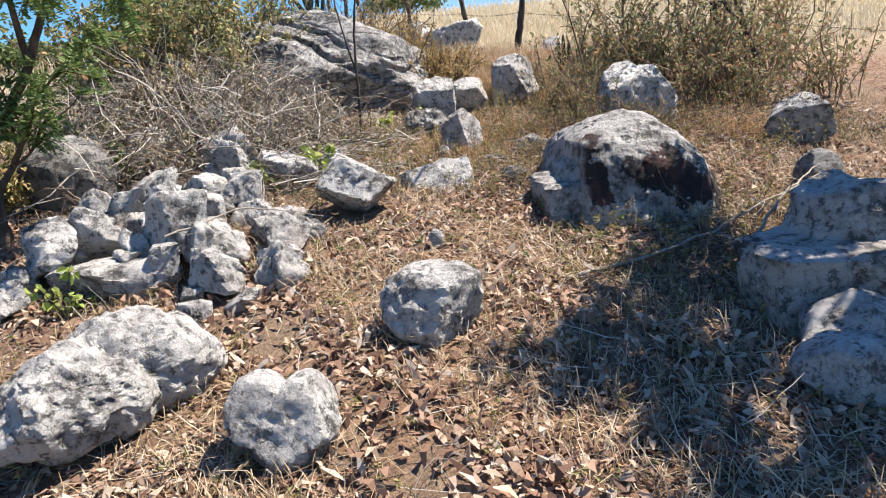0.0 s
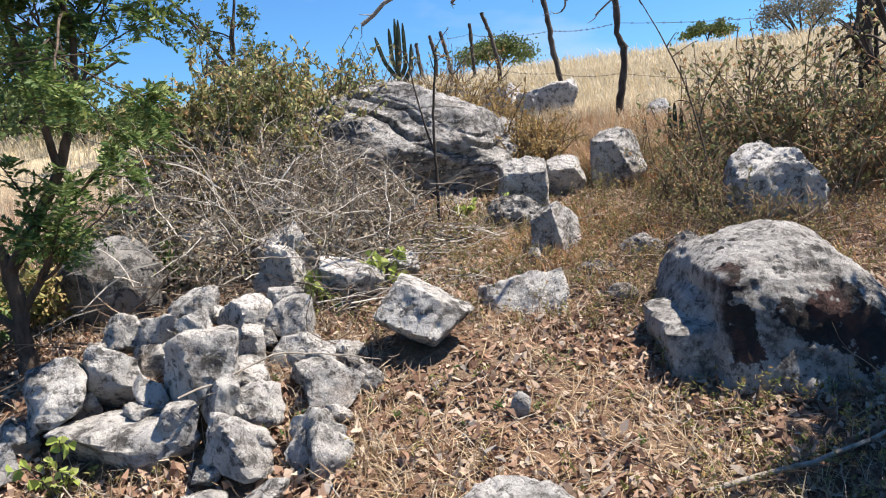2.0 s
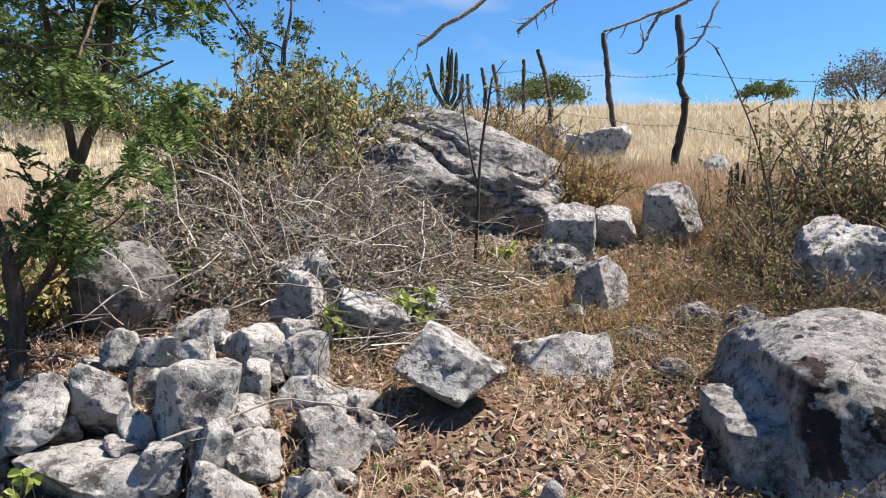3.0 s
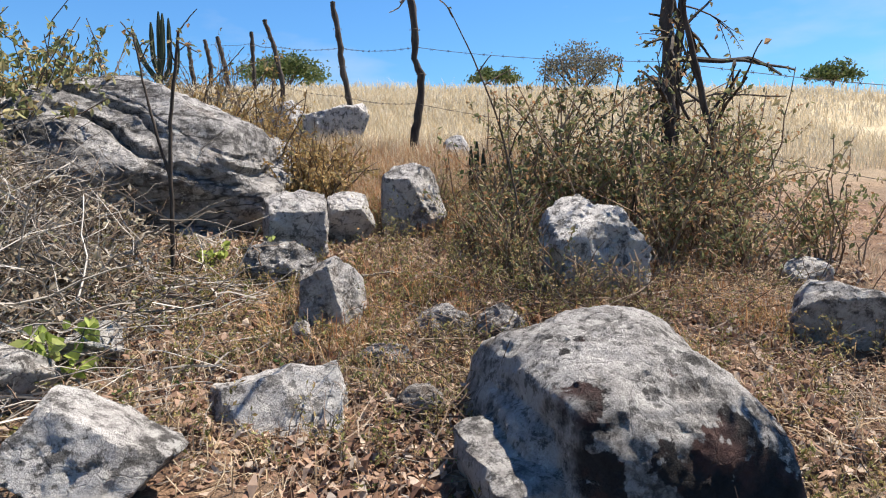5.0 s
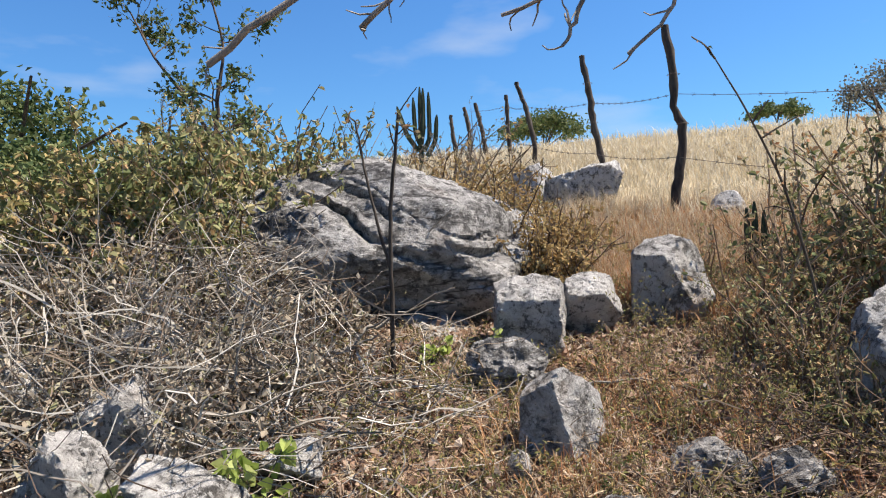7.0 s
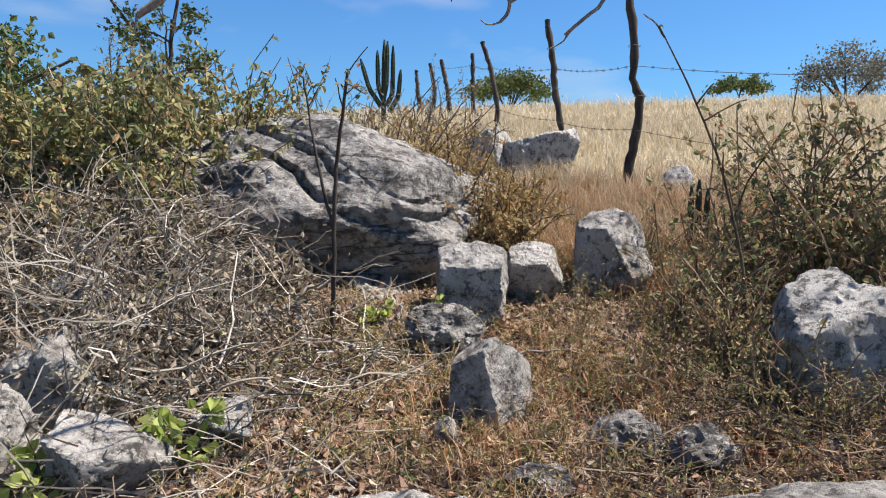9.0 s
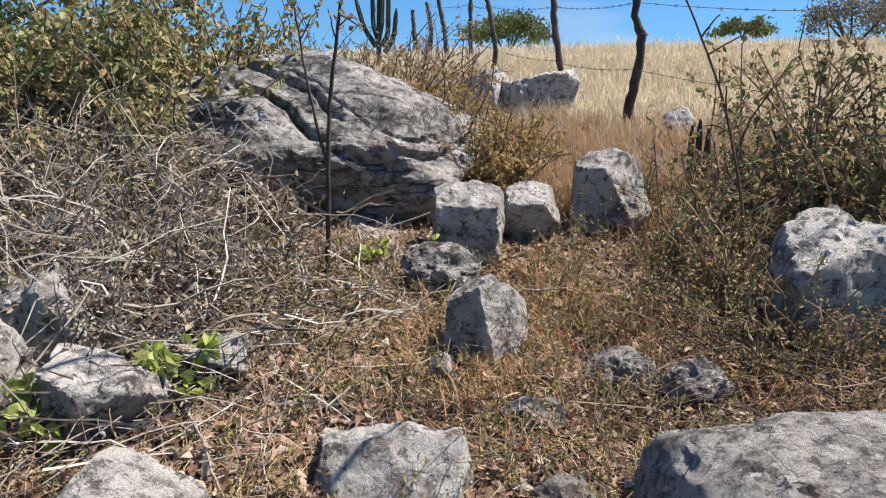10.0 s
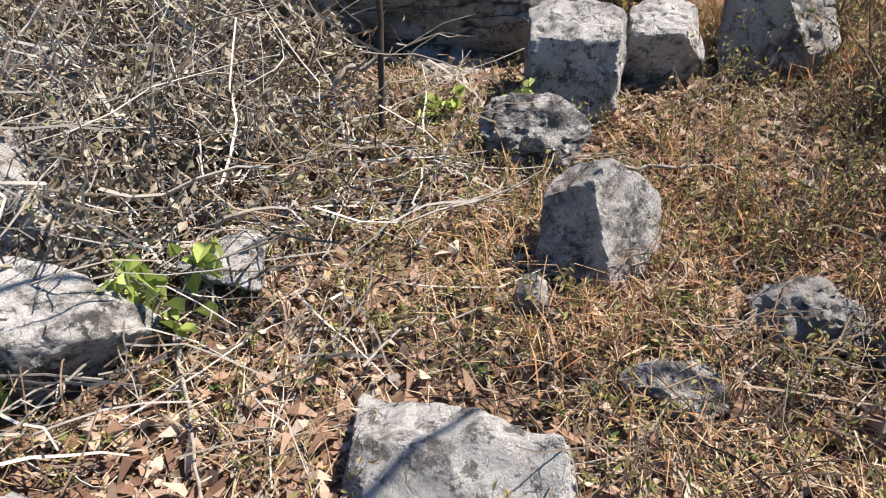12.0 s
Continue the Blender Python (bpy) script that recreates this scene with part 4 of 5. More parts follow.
for k in range(22):
    rk = np.random.default_rng(700 + k)
    mx, my, mk = MOUND[k % len(MOUND)]
    shrub("dead grey-brown leafy plant in the brush", mx + rk.normal(0, 0.3), my + rk.normal(0, 0.3), 0.45, 0.40 * rk.uniform(0.7, 1.4), 16, 420, 0.042, M_DRYLEAF if k % 3 else M_WEED, M_TWIG, 720 + k, name="dead_plant", category="plant", group="dead plants in the brush")
LEFTB = "shrubs on the mound"
for k, (x, y, w, h, n, mat) in enumerate(((-2.15, 6.75, 0.8, 0.98, 2000, M_YELLOWGREEN), (-2.7, 6.9, 0.9, 1.04, 2200, M_YELLOWGREEN), (-3.2, 6.6, 0.8, 0.91, 1800, M_WEED), (-2.35, 7.5, 0.9, 1.1, 2000, M_YELLOWGREEN), (-1.95, 7.35, 0.6, 1.23, 1600, M_YELLOWGREEN), (-3.5, 7.4, 0.9, 1.17, 1800, M_WEED), (-2.95, 7.9, 0.9, 1.3, 1800, M_YELLOWGREEN), (-1.7, 8.0, 0.7, 1.17, 1200, M_YELLOWGREEN), (-2.9, 6.35, 0.6, 0.65, 1000, M_BUSH), (-2.4, 6.35, 0.5, 0.52, 800, M_BUSH), (-2.05, 6.55, 0.5, 0.6, 900, M_YELLOWGREEN), (-2.5, 6.6, 0.7, 0.75, 1400, M_YELLOWGREEN), (-3.1, 7.1, 0.9, 0.95, 1600, M_YELLOWGREEN))):
    shrub("dense yellow-green shrub growing over the mound", x, y, w, h, 38, int(n * 1.7), 0.056, mat, M_BROWNTWIG, 200 + k, group=LEFTB)
for k, (x, y, w, h, n) in enumerate(((-0.38, 7.95, 0.5, 0.85, 900), (-0.75, 8.35, 0.6, 0.85, 900), (0.05, 7.75, 0.4, 0.55, 700), (-0.12, 8.05, 0.5, 0.55, 1100), (-0.45, 8.55, 0.7, 0.62, 1800), (-0.95, 8.95, 0.7, 0.60, 1600), (0.05, 8.7, 0.5, 0.45, 1000), (-1.35, 9.2, 0.8, 0.6, 1400), (-0.10, 7.55, 0.35, 0.45, 700), (-0.62, 8.2, 0.6, 0.78, 1100), (-0.15, 7.8, 0.45, 0.5, 900), (0.14, 7.45, 0.4, 0.5, 800), (-0.95, 8.5, 0.6, 1.05, 1200))):
    shrub("orange-brown dry shrub behind the outcrop", x, y, w, h * 1.15, 26, int(n * 1.6), 0.036, M_ORANGE, M_BROWNTWIG, 230 + k, group="orange shrubs")
for k, (x, y, w, hh) in enumerate(((-1.6, 9.8, 0.7, 1.0), (-1.15, 10.3, 0.7, 0.95), (-0.75, 10.8, 0.7, 0.9), (-2.1, 9.5, 0.8, 1.0), (-1.4, 11.2, 0.8, 1.1), (-1.85, 8.6, 0.5, 0.9))):
    shrub("grey dry weed with bare stalks on the skyline", x, y, w, hh * 1.15, 18, 420, 0.035, M_GREYLEAF, M_BROWNTWIG, 245 + k, name="dry_weed", category="weed", group="grey weeds on the skyline")
RIGHTB = "half-dry bushes beside the pale rock"
for k, (x, y, w, h, n, ls) in enumerate(((1.15, 6.55, 0.47, 0.71, 616, 0.04), (1.45, 6.85, 0.51, 0.98, 770, 0.05), (1.85, 6.85, 0.59, 1.15, 949, 0.055), (2.25, 6.7, 0.59, 1.15, 949, 0.055), (2.65, 6.55, 0.59, 1.09, 830, 0.05), (2.0, 7.5, 0.68, 1.15, 830, 0.05), (2.6, 7.3, 0.68, 1.26, 949, 0.055), (3.1, 6.9, 0.68, 1.03, 830, 0.05), (1.2, 6.1, 0.38, 0.57, 496, 0.032), (1.3, 5.75, 0.34, 0.41, 355, 0.03), (2.3, 6.2, 0.51, 0.8, 616, 0.045), (2.75, 6.05, 0.51, 0.69, 533, 0.045), (3.4, 6.2, 0.68, 0.8, 593, 0.05), (1.0, 7.3, 0.34, 0.46, 308, 0.03), (1.5, 7.6, 0.42, 0.57, 355, 0.035), (1.45, 5.55, 0.3, 0.36, 261, 0.022), (1.75, 5.5, 0.34, 0.32, 240, 0.022), (3.6, 7.4, 0.77, 1.03, 711, 0.05))):
    shrub("half-dry bush with green and rust-brown leaves", x, y, w, h, 24, int(n * 1.6), ls * 0.8, M_BUSH, M_STEM, 260 + k, name="bush", category="bush", group=RIGHTB)
# dark undergrowth round the left-hand tree
for k, (x, y, w, h, n) in enumerate(((-3.1, 4.7, 0.6, 0.5, 500), (-3.5, 4.3, 0.7, 0.6, 600), (-3.3, 5.3, 0.7, 0.5, 500), (-2.55, 5.25, 0.4, 0.35, 250), (-3.0, 3.7, 0.5, 0.3, 300), (-3.9, 5.2, 0.8, 0.5, 500))):
    shrub("green leafy undergrowth beneath the tree", x, y, w, h, 24, n * 2, 0.05, M_FEATHER if k % 2 else M_WEED, M_BROWNTWIG, 290 + k, group="undergrowth")
# fresh green seedlings
for k, (x, y, w, h, n, ls) in enumerate(((-1.02, 5.05, 0.30, 0.36, 80, 0.065), (-1.28, 4.78, 0.26, 0.32, 60, 0.07), (-0.58, 6.35, 0.14, 0.2, 24, 0.05), (-0.30, 6.45, 0.1, 0.22, 16, 0.04), (-1.95, 3.28, 0.16, 0.24, 40, 0.05))):
    shrub("fresh bright-green seedling among dry stems", x, y, w, h, 5, n, ls, M_GREEN, M_FROND_WOOD, 310 + k, name="seedling", ratio=0.8, leafy_from=0.7, category="seedling", group="green seedlings")


def weeds(n, x0, x1, y0, y1, h, seed):
    """Small wiry weeds with a few leaves, too many to count."""
    rng = np.random.default_rng(seed)
    t, pos = [], []
    for _ in range(n):
        x, y = rng.uniform(x0, x1), rng.uniform(y0, y1)
        if any(((x - a) / c) ** 2 + ((y - b) / d) ** 2 < 1 for a, b, c, d in ROCK_FEET):
            continue
        pts, rad = twig(rng, (x, y, gz(x, y)), (rng.normal(0, 0.35), rng.normal(0, 0.35), 1), h * rng.uniform(0.4, 1.5), 0.0016, 5, 0.2)
        t.append(tube(pts, rad, 3))
        for _ in range(3):
            i = rng.integers(1, 5)
            q, rr = twig(rng, pts[i], pts[i] - pts[i - 1] + rng.normal(0, 0.03, 3), h * 0.35, 0.001, 3, 0.3)
            t.append(tube(q, rr, 3))
            pos.extend(q[1:])
        pos.extend(pts[2:])
    pos = np.array(pos)
    return join(t), leaves(pos, rng.normal(0, 1, pos.shape), 0.024, 0.45, 0.3, rng)


for k, (n, x0, x1, y0, y1, h) in enumerate(((560, -0.6, 2.2, 4.4, 8.4, 0.15), (420, -2.5, 2.4, 1.4, 4.6, 0.09), (260, -1.4, 0.4, 4.6, 6.6, 0.11), (220, 0.4, 1.5, 5.5, 7.6, 0.30), (200, 0.5, 2.0, 3.2, 4.2, 0.11), (160, 1.2, 3.2, 4.8, 5.8, 0.2), (300, 0.2, 1.5, 4.5, 6.6, 0.17), (160, -1.2, 0.2, 5.2, 6.6, 0.12))):
    st, lf = weeds(n, x0, x1, y0, y1, h, 330 + k)
    stuff("weed_stems", "thin brown weed stems among the dry grass", "weeds", *st, M_BROWNTWIG)
    stuff("weed_leaves", "small olive and brown weed leaves", "weeds", *lf, M_WEED)


st, lf = weeds(150, -1.6, 1.6, 3.4, 6.6, 0.07, 350)
stuff("sprout_stems", "short green sprout stems in the litter", "sprouts", *st, M_STEM)
stuff("sprout_leaves", "small fresh green sprout leaves in the litter", "sprouts", *lf, M_FEATHER)


# ---- trees ----
def grow(rng, p, d, length, r, depth, lines, tips, up=0.12, wild=0.22, kids=4, keep=0.62):
    d = unit(np.asarray(d, float))
    n = 6
    pts = [np.asarray(p, float)]
    for _ in range(n):
        d = unit(d + rng.normal(0, wild * 0.5, 3) + np.array([0, 0, up * 0.3]))
        pts.append(pts[-1] + d * length / n)
    pts = np.array(pts)
    lines.append((pts, np.linspace(r, r * 0.55, n + 1), depth))
    if depth == 0:
        tips.append(pts)
        return
    for _ in range(kids):
        i = rng.integers(2, n + 1)
        q = unit(pts[i] - pts[i - 1])
        out = unit(q + rng.normal(0, 0.62, 3) + np.array([0, 0, up]))
        grow(rng, pts[i], out, length * keep * rng.uniform(0.7, 1.2), r * 0.5, depth - 1, lines, tips, up, wild, kids, keep)


def limb(points, r0, r1):
    a = np.array(points, float)
    t = np.linspace(0, len(a) - 1, 4 * len(a))
    pts = np.stack([np.interp(t, range(len(a)), a[:, k]) for k in range(3)], 1)
    pts[1:-1] = (pts[:-2] + 2 * pts[1:-1] + pts[2:]) / 4
    return pts, np.linspace(r0, r1, len(pts))


def tree(name, label, x, y, limbs, seed, bark, leaf=None, leaf_mat=None, per_tip=8, depth=2, length=0.8, kids=4, up=0.1, starts=None, group="", base=None, ratio=0.5, twig_mat=None, category="tree"):
    """A tree: main limbs as given (from its foot), boughs grown on them, and a crown of single leaves or of feathered fronds."""
    rng = np.random.default_rng(seed)
    z = gz(x, y) - 0.03 if base is None else base
    root = holder(name, x, y, z, label, category, group)
    lines, tips = [], []
    for k, (points, r0, r1) in enumerate(limbs):
        pts, rad = limb(points, r0, r1)
        pts = pts + rng.normal(0, r1 * 0.25, pts.shape)
        part("trunk" if k == 0 else "limb", *tube(pts, rad, 9), bark, root, smooth=True)
        for i in range(len(pts)):
            f = i / (len(pts) - 1)
            if f < (starts if starts is not None else 0.45) or rng.uniform() < 0.35:
                continue
            q = pts[i] - pts[i - 1]
            grow(rng, pts[i], unit(q) + rng.normal(0, 0.6, 3) + np.array([0, 0, up]), length * rng.uniform(0.6, 1.2), max(rad[i] * 0.55, 0.005), depth, lines, tips, up, 0.25, kids)
    tagged(part("branchwork", *join([tube(a, b, 5 if k else 4) for a, b, k in lines]), twig_mat or bark, root), kind="stuff")
    if leaf == "feather":
        pos, aim = [], []
        for pts in tips:
            for _ in range(per_tip):
                i = rng.integers(1, len(pts))
                d = unit(unit(pts[i] - pts[i - 1]) + rng.normal(0, 0.7, 3) + np.array([0, 0, -0.1]))
                L = rng.uniform(0.09, 0.15)
                side = unit(np.cross(d, np.array([0, 0, 1.0]) + rng.normal(0, 0.4, 3)))
                s = np.linspace(0.15, 1, 11)[:, None]
                mid = pts[i] + d * L * s - np.array([0, 0, 1]) * (s ** 2) * L * 0.3
                for g in (1, -1):
                    pos.append(mid)
                    aim.append(np.repeat((side * g + d * 0.35)[None], 11, 0))
        pos, aim = np.concatenate(pos), np.concatenate(aim)
        tagged(part("crown", *leaves(pos, aim, 0.042, 0.32, 0.1, rng), leaf_mat, root), kind="stuff")
    elif leaf:
        pos = []
        for pts in tips:
            a = rng.uniform(0.1, 1, per_tip) * (len(pts) - 1)
            i0 = np.minimum(a.astype(int), len(pts) - 2)
            pos.append(pts[i0] + (pts[i0 + 1] - pts[i0]) * (a - i0)[:, None] + rng.normal(0, leaf * 0.4, (per_tip, 3)))
        pos = np.concatenate(pos)
        tagged(part("crown", *leaves(pos, rng.normal(0, 1, pos.shape) + np.array([0, 0, -0.2]), leaf, ratio, 0.3, rng), leaf_mat, root), kind="stuff")
    return root


# thorn tree at the heap: one leaning stem that forks, and a second one behind it
tree("thorn_tree", "slender thorn tree with feathery green leaves beside the heap", -2.85, 4.22,
     [([(0, 0, 0), (0.0, 0.0, 0.25), (0.02, -0.02, 0.65)], 0.050, 0.040),
      ([(0.02, -0.02, 0.62), (0.20, 0.0, 0.85), (0.40, 0.0, 1.14), (0.54, 0.02, 1.45), (0.60, 0.0, 1.8), (0.62, -0.1, 2.15)], 0.036, 0.012),
      ([(0.02, -0.02, 0.60), (-0.09, -0.05, 0.95), (-0.2, -0.1, 1.25), (-0.35, -0.15, 1.7), (-0.3, -0.2, 2.2)], 0.036, 0.014),
      ([(0.40, 0.0, 1.12), (0.42, -0.1, 1.45), (0.35, -0.15, 1.9), (0.45, -0.2, 2.3)], 0.022, 0.010)],
     401, M_BARK, "feather", M_FEATHER, 12, 2, 0.66, 4, 0.1, starts=0.5)
tree("thorn_tree", "thin dark leaning thorn tree with feathery leaves", -3.15, 3.95,
     [([(0, 0, 0), (-0.1, -0.05, 0.4), (-0.25, -0.1, 0.75), (-0.55, -0.1, 1.2), (-0.8, 0.0, 1.7)], 0.040, 0.014)],
     402, M_BARK, "feather", M_FEATHER, 16, 2, 0.66, 4, 0.1, starts=0.5)
# leafy tree behind the mound
tree("tree", "thin tree with sparse round leaves behind the mound", -4.15, 10.3,
     [([(0, 0, 0), (0.02, 0, 0.6), (-0.02, 0, 1.2), (0.05, 0, 1.9)], 0.045, 0.022),
      ([(-0.02, 0, 1.1), (-0.4, 0, 1.7), (-0.9, 0.1, 2.3), (-1.2, 0.1, 2.9)], 0.028, 0.010),
      ([(0.03, 0, 1.7), (0.1, 0.1, 2.3), (0.0, 0.0, 3.0)], 0.024, 0.010)],
     403, M_BARK, 0.075, M_FARLEAF, 8, 2, 0.5, 4, 0.1, starts=0.4, ratio=0.6)
tree("tree", "grey leafless vine-covered tree behind the mound", -4.0, 9.0,
     [([(0, 0, 0), (0.05, 0, 0.5), (0.0, 0, 1.0), (0.1, 0, 1.5)], 0.03, 0.012)],
     404, M_FROND_WOOD, 0.05, M_YELLOWGREEN, 4, 2, 0.55, 4, 0.05, starts=0.3)
# fence-line tree on the other side, hung with vines
tree("tree", "dark straight tree trunk with hanging leafy vines at the fence", 2.87, 7.35,
     [([(0, 0, 0), (0.02, 0, 0.6), (0.03, 0, 1.2), (0.0, 0, 2.0), (0.05, 0, 3.0)], 0.062, 0.045),
      ([(0.15, 0.1, 0), (0.17, 0.1, 0.8), (0.14, 0.08, 1.6), (0.2, 0.1, 2.4)], 0.022, 0.014)],
     405, M_DARKWOOD, 0.05, M_BUSH, 6, 1, 0.5, 4, -0.35, starts=0.35, ratio=0.6)
tree("sapling", "curved dark sapling with few leaves among the bushes", 3.02, 6.55,
     [([(0, 0, 0), (-0.05, 0, 0.35), (-0.2, 0, 0.75), (-0.34, 0, 1.2), (-0.5, 0, 1.8), (-0.4, 0, 2.3)], 0.035, 0.012)],
     406, M_DARKWOOD, 0.055, M_BUSH, 5, 1, 0.55, 3, 0.0, starts=0.3, ratio=0.6)
tree("sapling", "tall thin bare stem leaning over the bushes", 1.33, 6.2,
     [([(0, 0, 0), (-0.05, 0, 0.5), (-0.17, 0, 0.98), (-0.33, 0, 1.35), (-0.47, 0, 1.62)], 0.009, 0.003)],
     407, M_FROND_WOOD, 0.03, M_BUSH, 3, 0, 0.18, 2, 0.0, starts=0.4, ratio=0.6)
tree("sapling", "thin dark forked sapling in front of the outcrop", -0.76, 6.22,
     [([(0, 0, 0), (0.01, 0, 0.35), (0.02, 0, 0.80), (0.06, 0, 1.13), (0.10, 0, 1.40)], 0.014, 0.008),
      ([(0.01, 0, 0.60), (-0.06, 0, 0.90), (-0.10, 0, 1.13), (-0.14, 0, 1.38)], 0.009, 0.005)],
     408, M_DARKWOOD, 0.04, M_BUSH, 4, 0, 0.16, 2, 0.1, starts=0.8, ratio=0.6)
# broad tree whose shade falls on the lower rocks
tree("shade_tree", "broad leafy tree that shades the lower rocks", 3.75, 2.85,
     [([(0, 0, 0), (0.05, 0.0, 1.2), (-0.05, 0.05, 2.2), (-0.2, 0.0, 3.0)], 0.13, 0.08),
      ([(-0.02, 0, 1.9), (-0.6, -0.2, 2.4), (-1.2, -0.45, 2.7)], 0.06, 0.03),
      ([(-0.05, 0, 2.1), (-0.6, 0.15, 2.6), (-1.15, 0.25, 2.8)], 0.06, 0.03),
      ([(-0.05, 0, 2.2), (-0.4, -0.5, 2.6), (-0.9, -1.0, 2.8)], 0.05, 0.03),
      ([(-0.05, 0, 2.2), (-0.5, 0.5, 2.7), (-0.8, 0.8, 2.9)], 0.05, 0.03),
      ([(-0.05, 0, 2.0), (-0.3, -0.1, 2.5), (-0.65, -0.1, 2.9)], 0.05, 0.03)],
     409, M_BARK, 0.10, M_FARLEAF, 14, 2, 0.55, 5, 0.0, starts=0.5, ratio=0.6)
deadlimb = holder("dead_tree", 5.4, 5.9, gz(5.4, 5.9) - 0.03, "bleached dead tree whose broken boughs hang over the path", "tree")
dl = Vector(deadlimb.location)


def dead(points, r0, r1, name="bough", twigs=4, seed=1):
    pts, rad = limb([tuple(Vector(q) - dl) for q in points], r0, r1)
    rng = np.random.default_rng(seed)
    pts = pts + rng.normal(0, r1 * 0.5, pts.shape)
    ob = part(name, *tube(pts, rad, 8), M_DEADWOOD, deadlimb, smooth=True)
    extra = []
    for _ in range(twigs):
        i = rng.integers(len(pts) // 2, len(pts))
        q, rr = twig(rng, pts[i], pts[i] - pts[i - 2] + rng.normal(0, 0.06, 3), 0.09, 0.004, 4, 0.35)
        extra.append(tube(q, rr, 4))
    if extra:
        tagged(part("twiggery", *join(extra), M_DEADWOOD, deadlimb), kind="stuff")
    return ob


dead([(5.4, 5.9, 1.3), (5.35, 5.9, 2.6), (5.2, 5.8, 3.9), (4.6, 5.7, 4.7)], 0.08, 0.03, "trunk", 0, 501)
dead([(4.6, 5.7, 4.7), (2.2, 5.8, 4.9), (0.6, 5.7, 4.2), (-0.2, 5.2, 3.45), (-0.55, 4.85, 3.05), (-0.88, 4.8, 2.82)], 0.014, 0.012, seed=502)
dead([(0.9, 5.75, 4.35), (0.3, 5.2, 3.6), (-0.12, 4.8, 3.06), (-0.36, 4.8, 2.88)], 0.010, 0.009, seed=503, twigs=16)
dead([(2.2, 5.8, 4.9), (1.2, 5.3, 3.7), (0.62, 4.8, 3.05), (0.32, 4.8, 2.95), (0.07, 4.8, 2.86)], 0.009, 0.006, seed=504)
dead([(0.45, 4.8, 2.99), (0.32, 4.8, 2.93), (0.28, 4.8, 2.84), (0.24, 4.8, 2.76)], 0.010, 0.005, seed=505)
dead([(1.3, 5.36, 3.8), (0.75, 4.95, 3.25), (0.58, 4.8, 2.96), (0.52, 4.8, 2.80), (0.41, 4.8, 2.72)], 0.007, 0.005, seed=506)


# ---- fence ----
def post(label, x, y, pts, r):
    rng = np.random.default_rng(int(y * 100))
    z = gz(x, y) - 0.05
    t = np.linspace(0, len(pts) - 1, 22)
    a = np.stack([np.interp(t, range(len(pts)), [q[k] for q in pts]) for k in range(2)], 1)
    line = np.stack([a[:, 0], rng.normal(0, 0.006, 22), a[:, 1]], 1)
    line[:, 0] += rng.normal(0, 0.006, 22)
    ob = holder("fence_post", x, y, z, label, "fence post", "fence posts")
    rad = np.linspace(r, r * 0.8, 22) * rng.uniform(0.82, 1.18, 22)
    v, f = tube(line, rad, 9)
    part("stake", v, f, M_DARKWOOD, ob, smooth=True)
    top = line[-1]
    part("cut_end", *tube([top - np.array([0, 0, 0.01]), top + np.array([0, 0, 0.012])], [rad[-1], rad[-1] * 0.2], 9), M_DARKWOOD, ob)
    for k in (0.55, 0.85):
        q = line[int(k * 21)]
        ring = np.array([(q[0] + math.cos(s) * r * 1.25, q[1] + math.sin(s) * r * 1.25, q[2]) for s in np.linspace(0, 6.28, 12)])
        part("wire_tie", *tube(ring, 0.003, 4), M_WIRE, ob)


post("tall crooked dark wooden fence post", 1.08, 9.55, [(0.0, 0), (0.02, 0.35), (0.08, 0.62), (0.10, 0.95), (0.03, 1.15), (0.04, 1.5), (-0.03, 1.92)], 0.046)
post("leaning dark wooden fence post", 0.47, 11.0, [(0.02, 0), (0.0, 0.4), (-0.09, 0.9), (-0.13, 1.3), (-0.2, 1.74)], 0.045)
post("slanting weathered fence post", -0.49, 13.5, [(0, 0), (-0.05, 0.6), (-0.13, 1.0), (-0.28, 1.48)], 0.045)
post("straight thin weathered fence post", -1.14, 15.5, [(0, 0), (-0.02, 0.6), (-0.03, 1.28)], 0.045)
post("thin weathered fence post beyond the shrubs", -1.75, 16.6, [(0, 0), (-0.08, 0.6), (-0.2, 1.2)], 0.05)
post("thin grey fence post near the cactus", -2.2, 17.0, [(0, 0), (0.04, 0.6), (-0.06, 1.15)], 0.05)
post("short leaning fence post near the cactus", -2.6, 17.8, [(0, 0), (-0.1, 0.6), (-0.12, 1.05)], 0.05)
post("dark leaning fence post at the edge of the field", 4.3, 4.9, [(0, 0), (0.03, 0.6), (0.0, 1.5)], 0.045)

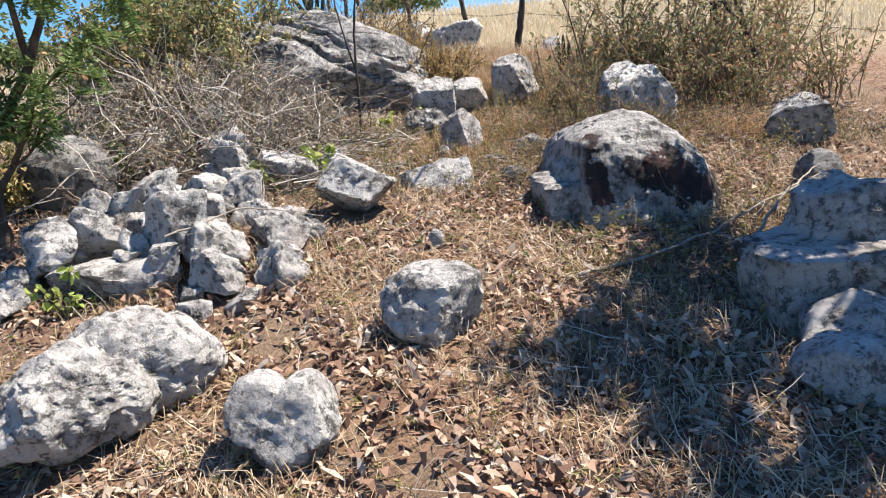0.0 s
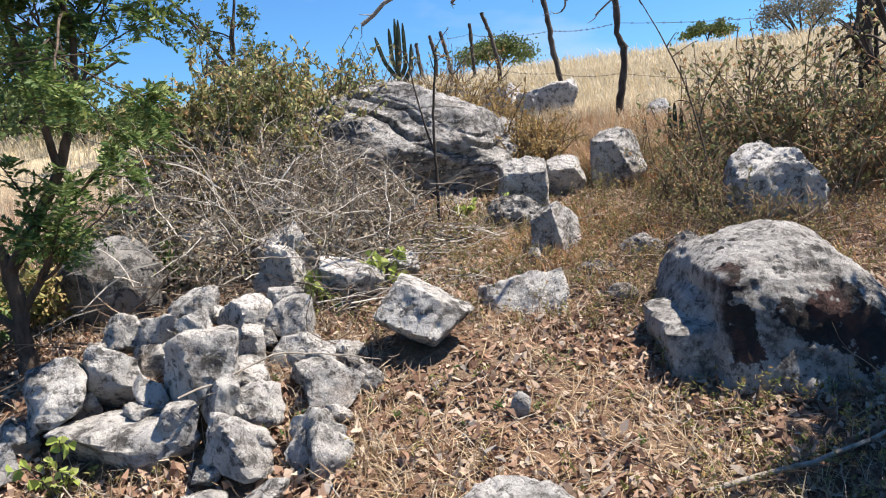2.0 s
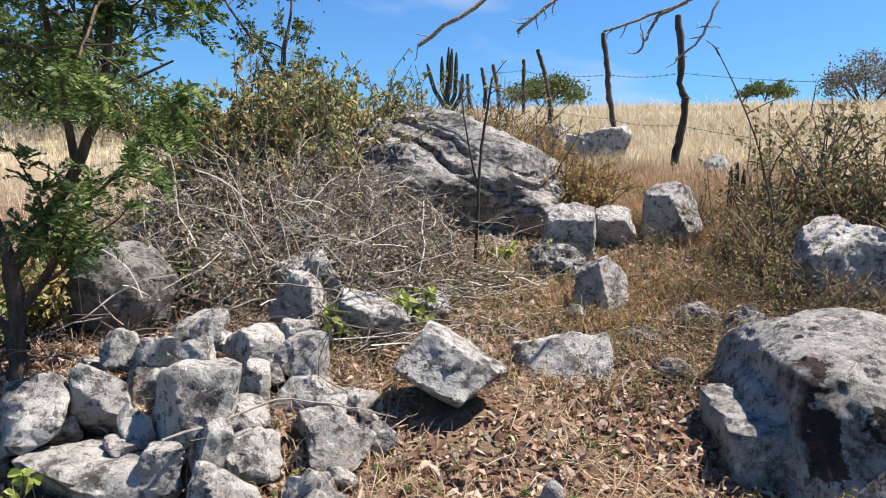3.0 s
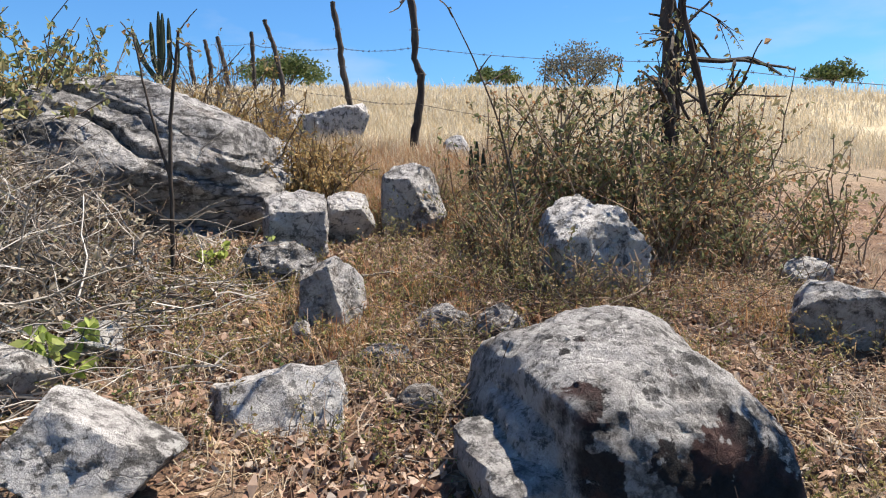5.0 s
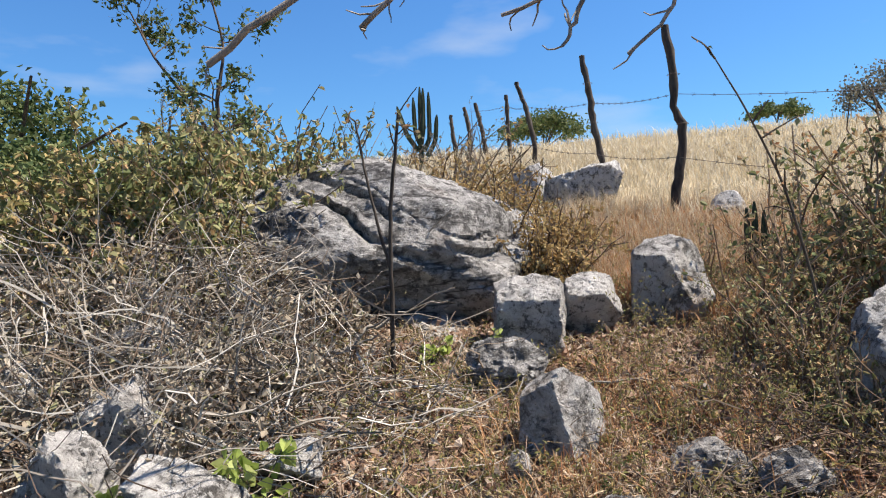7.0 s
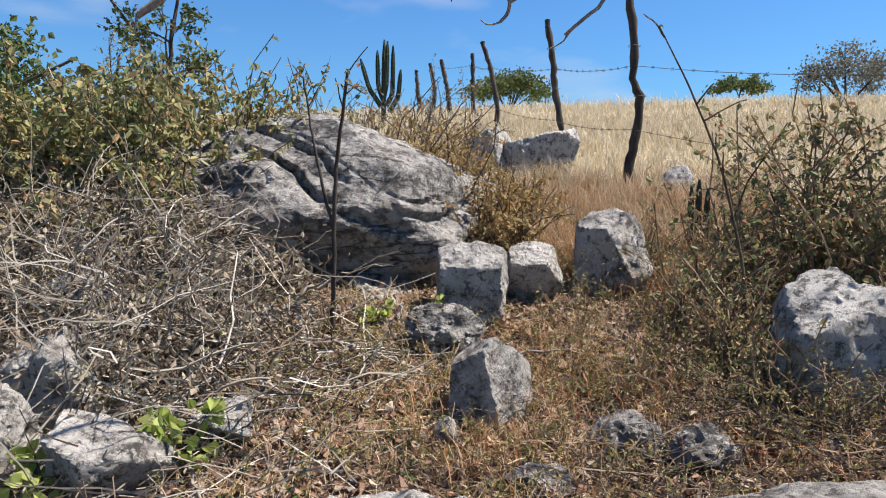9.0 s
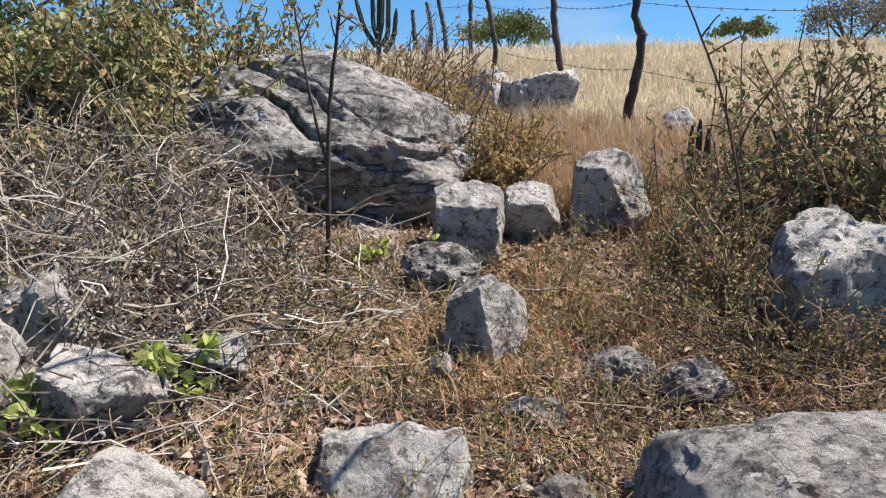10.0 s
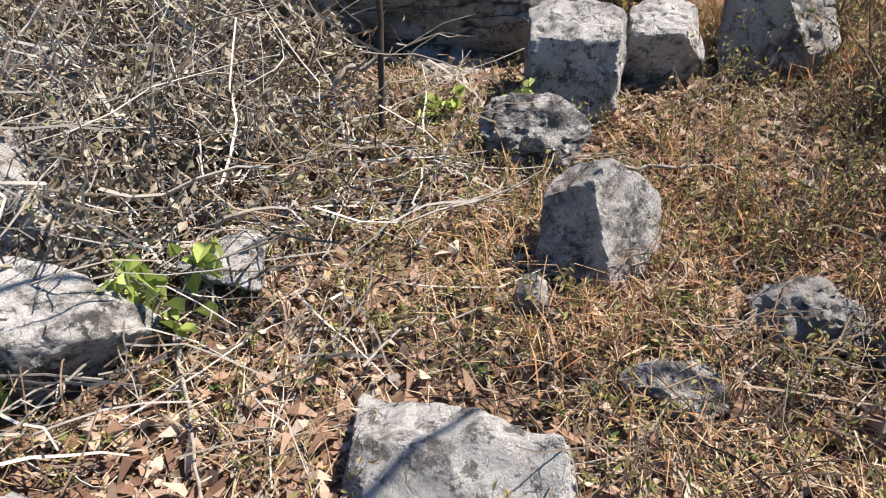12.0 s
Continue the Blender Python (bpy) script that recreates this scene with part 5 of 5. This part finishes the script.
wires = holder("barbed_wire", 1.08, 9.55, gz(1.08, 9.55), "slack rusty barbed wire strung along the fence posts", "wire")
for hgt in (0.62, 1.22):
    runs = [(4.3, 4.9, hgt), (2.87, 7.35, hgt + 0.05), (1.12, 9.55, hgt), (0.36, 11.0, hgt - 0.1), (-0.6, 13.5, hgt - 0.2), (-1.16, 15.5, hgt - 0.2), (-2.2, 17.0, hgt - 0.2)]
    line = []
    for (x0, y0, h0), (x1, y1, h1) in zip(runs, runs[1:]):
        for s in np.linspace(0, 1, 12, endpoint=False):
            x, y = x0 + (x1 - x0) * s, y0 + (y1 - y0) * s
            z0, z1 = gz(x0, y0) + h0, gz(x1, y1) + h1
            line.append((x - 1.08, y - 9.55, z0 + (z1 - z0) * s - 0.16 * s * (1 - s) - gz(1.08, 9.55)))
    line = np.array(line)
    strand = part("strand", *tube(line, 0.0026, 4), M_WIRE, wires)
    barbs = []
    for q in line[::1]:
        barbs.append(tube([q - np.array([0.012, 0, 0.014]), q + np.array([0.012, 0, 0.014])], 0.0022, 3))
        barbs.append(tube([q - np.array([0.012, 0, -0.014]), q + np.array([0.012, 0, -0.014])], 0.0022, 3))
    tagged(part("barbs", *join(barbs), M_WIRE, strand), kind="stuff")


# ---- cacti ----
def cactus(label, x, y, stems, r, base=None, name="cactus"):
    ob = holder(name, x, y, gz(x, y) - 0.03 if base is None else base, label, "cactus")
    for k, pts in enumerate(stems):
        line, rad = limb(pts, r, r * 0.85)
        rad = rad.copy()
        rad[-2:] *= (0.8, 0.35)
        d = 10
        v, f = tube(line, rad, d * 2)
        v = v.reshape(-1, d * 2, 3)
        c = v.mean(1, keepdims=True)
        v[:, ::2] = c + (v[:, ::2] - c) * 0.72
        part("column", v.reshape(-1, 3), f, M_CACTUS, ob, smooth=False)


cactus("many-armed dark columnar cactus on the skyline", -2.5, 14.0,
       [[(0, 0, 0), (0, 0, 0.7), (0.02, 0, 1.55)], [(0.05, 0, 0.45), (0.16, 0, 0.65), (0.17, 0, 1.45)], [(-0.05, 0, 0.45), (-0.25, 0, 0.75), (-0.40, 0, 1.25)],
        [(0, 0.05, 0.5), (-0.12, 0.1, 0.8), (-0.13, 0.1, 1.4)], [(0.1, 0, 0.35), (0.26, 0, 0.6), (0.30, 0, 1.05)], [(0, -0.05, 0.5), (0.08, -0.1, 0.8), (0.10, -0.1, 1.5)]], 0.044)
cactus("small dark ribbed cactus in dry grass", 1.39, 7.78, [[(0, 0, 0.0), (0, 0, 0.25), (0.0, 0, 0.56)], [(0.05, 0, 0.0), (0.06, 0, 0.5)], [(-0.05, 0, 0.0), (-0.05, 0, 0.52)]], 0.024, name="small_cactus")


# ---- far trees ----
def far_tree(label, x, y, base, w, h, seed, mat, n=2600, leaf=0.16, trunk=0.35, name="tree", low=0.30):
    """A low spreading crown of separate leaf clumps on a short forked trunk."""
    rng = np.random.default_rng(seed)
    ob = holder(name, x, y, base, label, "tree", "trees on the skyline")
    bits, pos = [], []
    for k in range(7):
        end = np.array([rng.normal(0, w * 0.28), rng.normal(0, w * 0.28), h * rng.uniform(0.55, 0.9)])
        pts, rad = limb([(0, 0, 0), (end[0] * 0.15, end[1] * 0.15, h * trunk), tuple(end)], 0.028 * h, 0.008 * h)
        bits.append(tube(pts, rad, 6))
    part("trunk", *join(bits), M_DARKWOOD, ob)
    for k in range(34):
        c = np.array([rng.uniform(-1, 1), rng.uniform(-1, 1), 0])
        c[:2] *= w * 0.46
        c[2] = h * (low + (0.9 - low) * (1 - min(1, (abs(c[0]) * 2 / w) ** 2)) * rng.uniform(0.3, 1.05))
        pos.append(c + rng.normal(0, 1, (n // 34, 3)) * np.array([w * 0.09, w * 0.09, h * 0.07]))
    pos = np.concatenate(pos)
    tagged(part("crown", *leaves(pos, rng.normal(0, 1, pos.shape), leaf, 0.7, 0.3, rng), mat, ob), kind="stuff")


far_tree("flat-topped green tree behind the hill's crest", -1.2, 26.0, 4.35, 2.6, 1.85, 601, M_FARLEAF, 3600, 0.12, low=0.52)
far_tree("low green bush on the hill's crest", 5.35, 22.5, 4.78, 1.3, 0.62, 602, M_FARLEAF, 1500, 0.10, name="bush")
far_tree("dusty grey leafless-looking tree beyond the fence", 6.7, 19.0, 4.0, 1.75, 1.55, 603, M_GREYLEAF, 3400, 0.07, 0.15)
far_tree("broad green tree down the far side of the slope", -11.0, 14.0, 2.7, 3.4, 3.0, 604, M_FARLEAF, 4200, 0.15)
far_tree("green tree far across the slope", -14.5, 17.0, 2.6, 3.8, 2.4, 605, M_FARLEAF, 3200, 0.18)
far_tree("low green thicket across the slope", -8.2, 12.5, 2.7, 2.6, 1.0, 606, M_FARLEAF, 2200, 0.12, name="bush")
far_tree("dark bush at the field's far edge", 15.9, 21.0, 4.75, 1.4, 0.7, 607, M_FARLEAF, 1400, 0.12, name="bush")
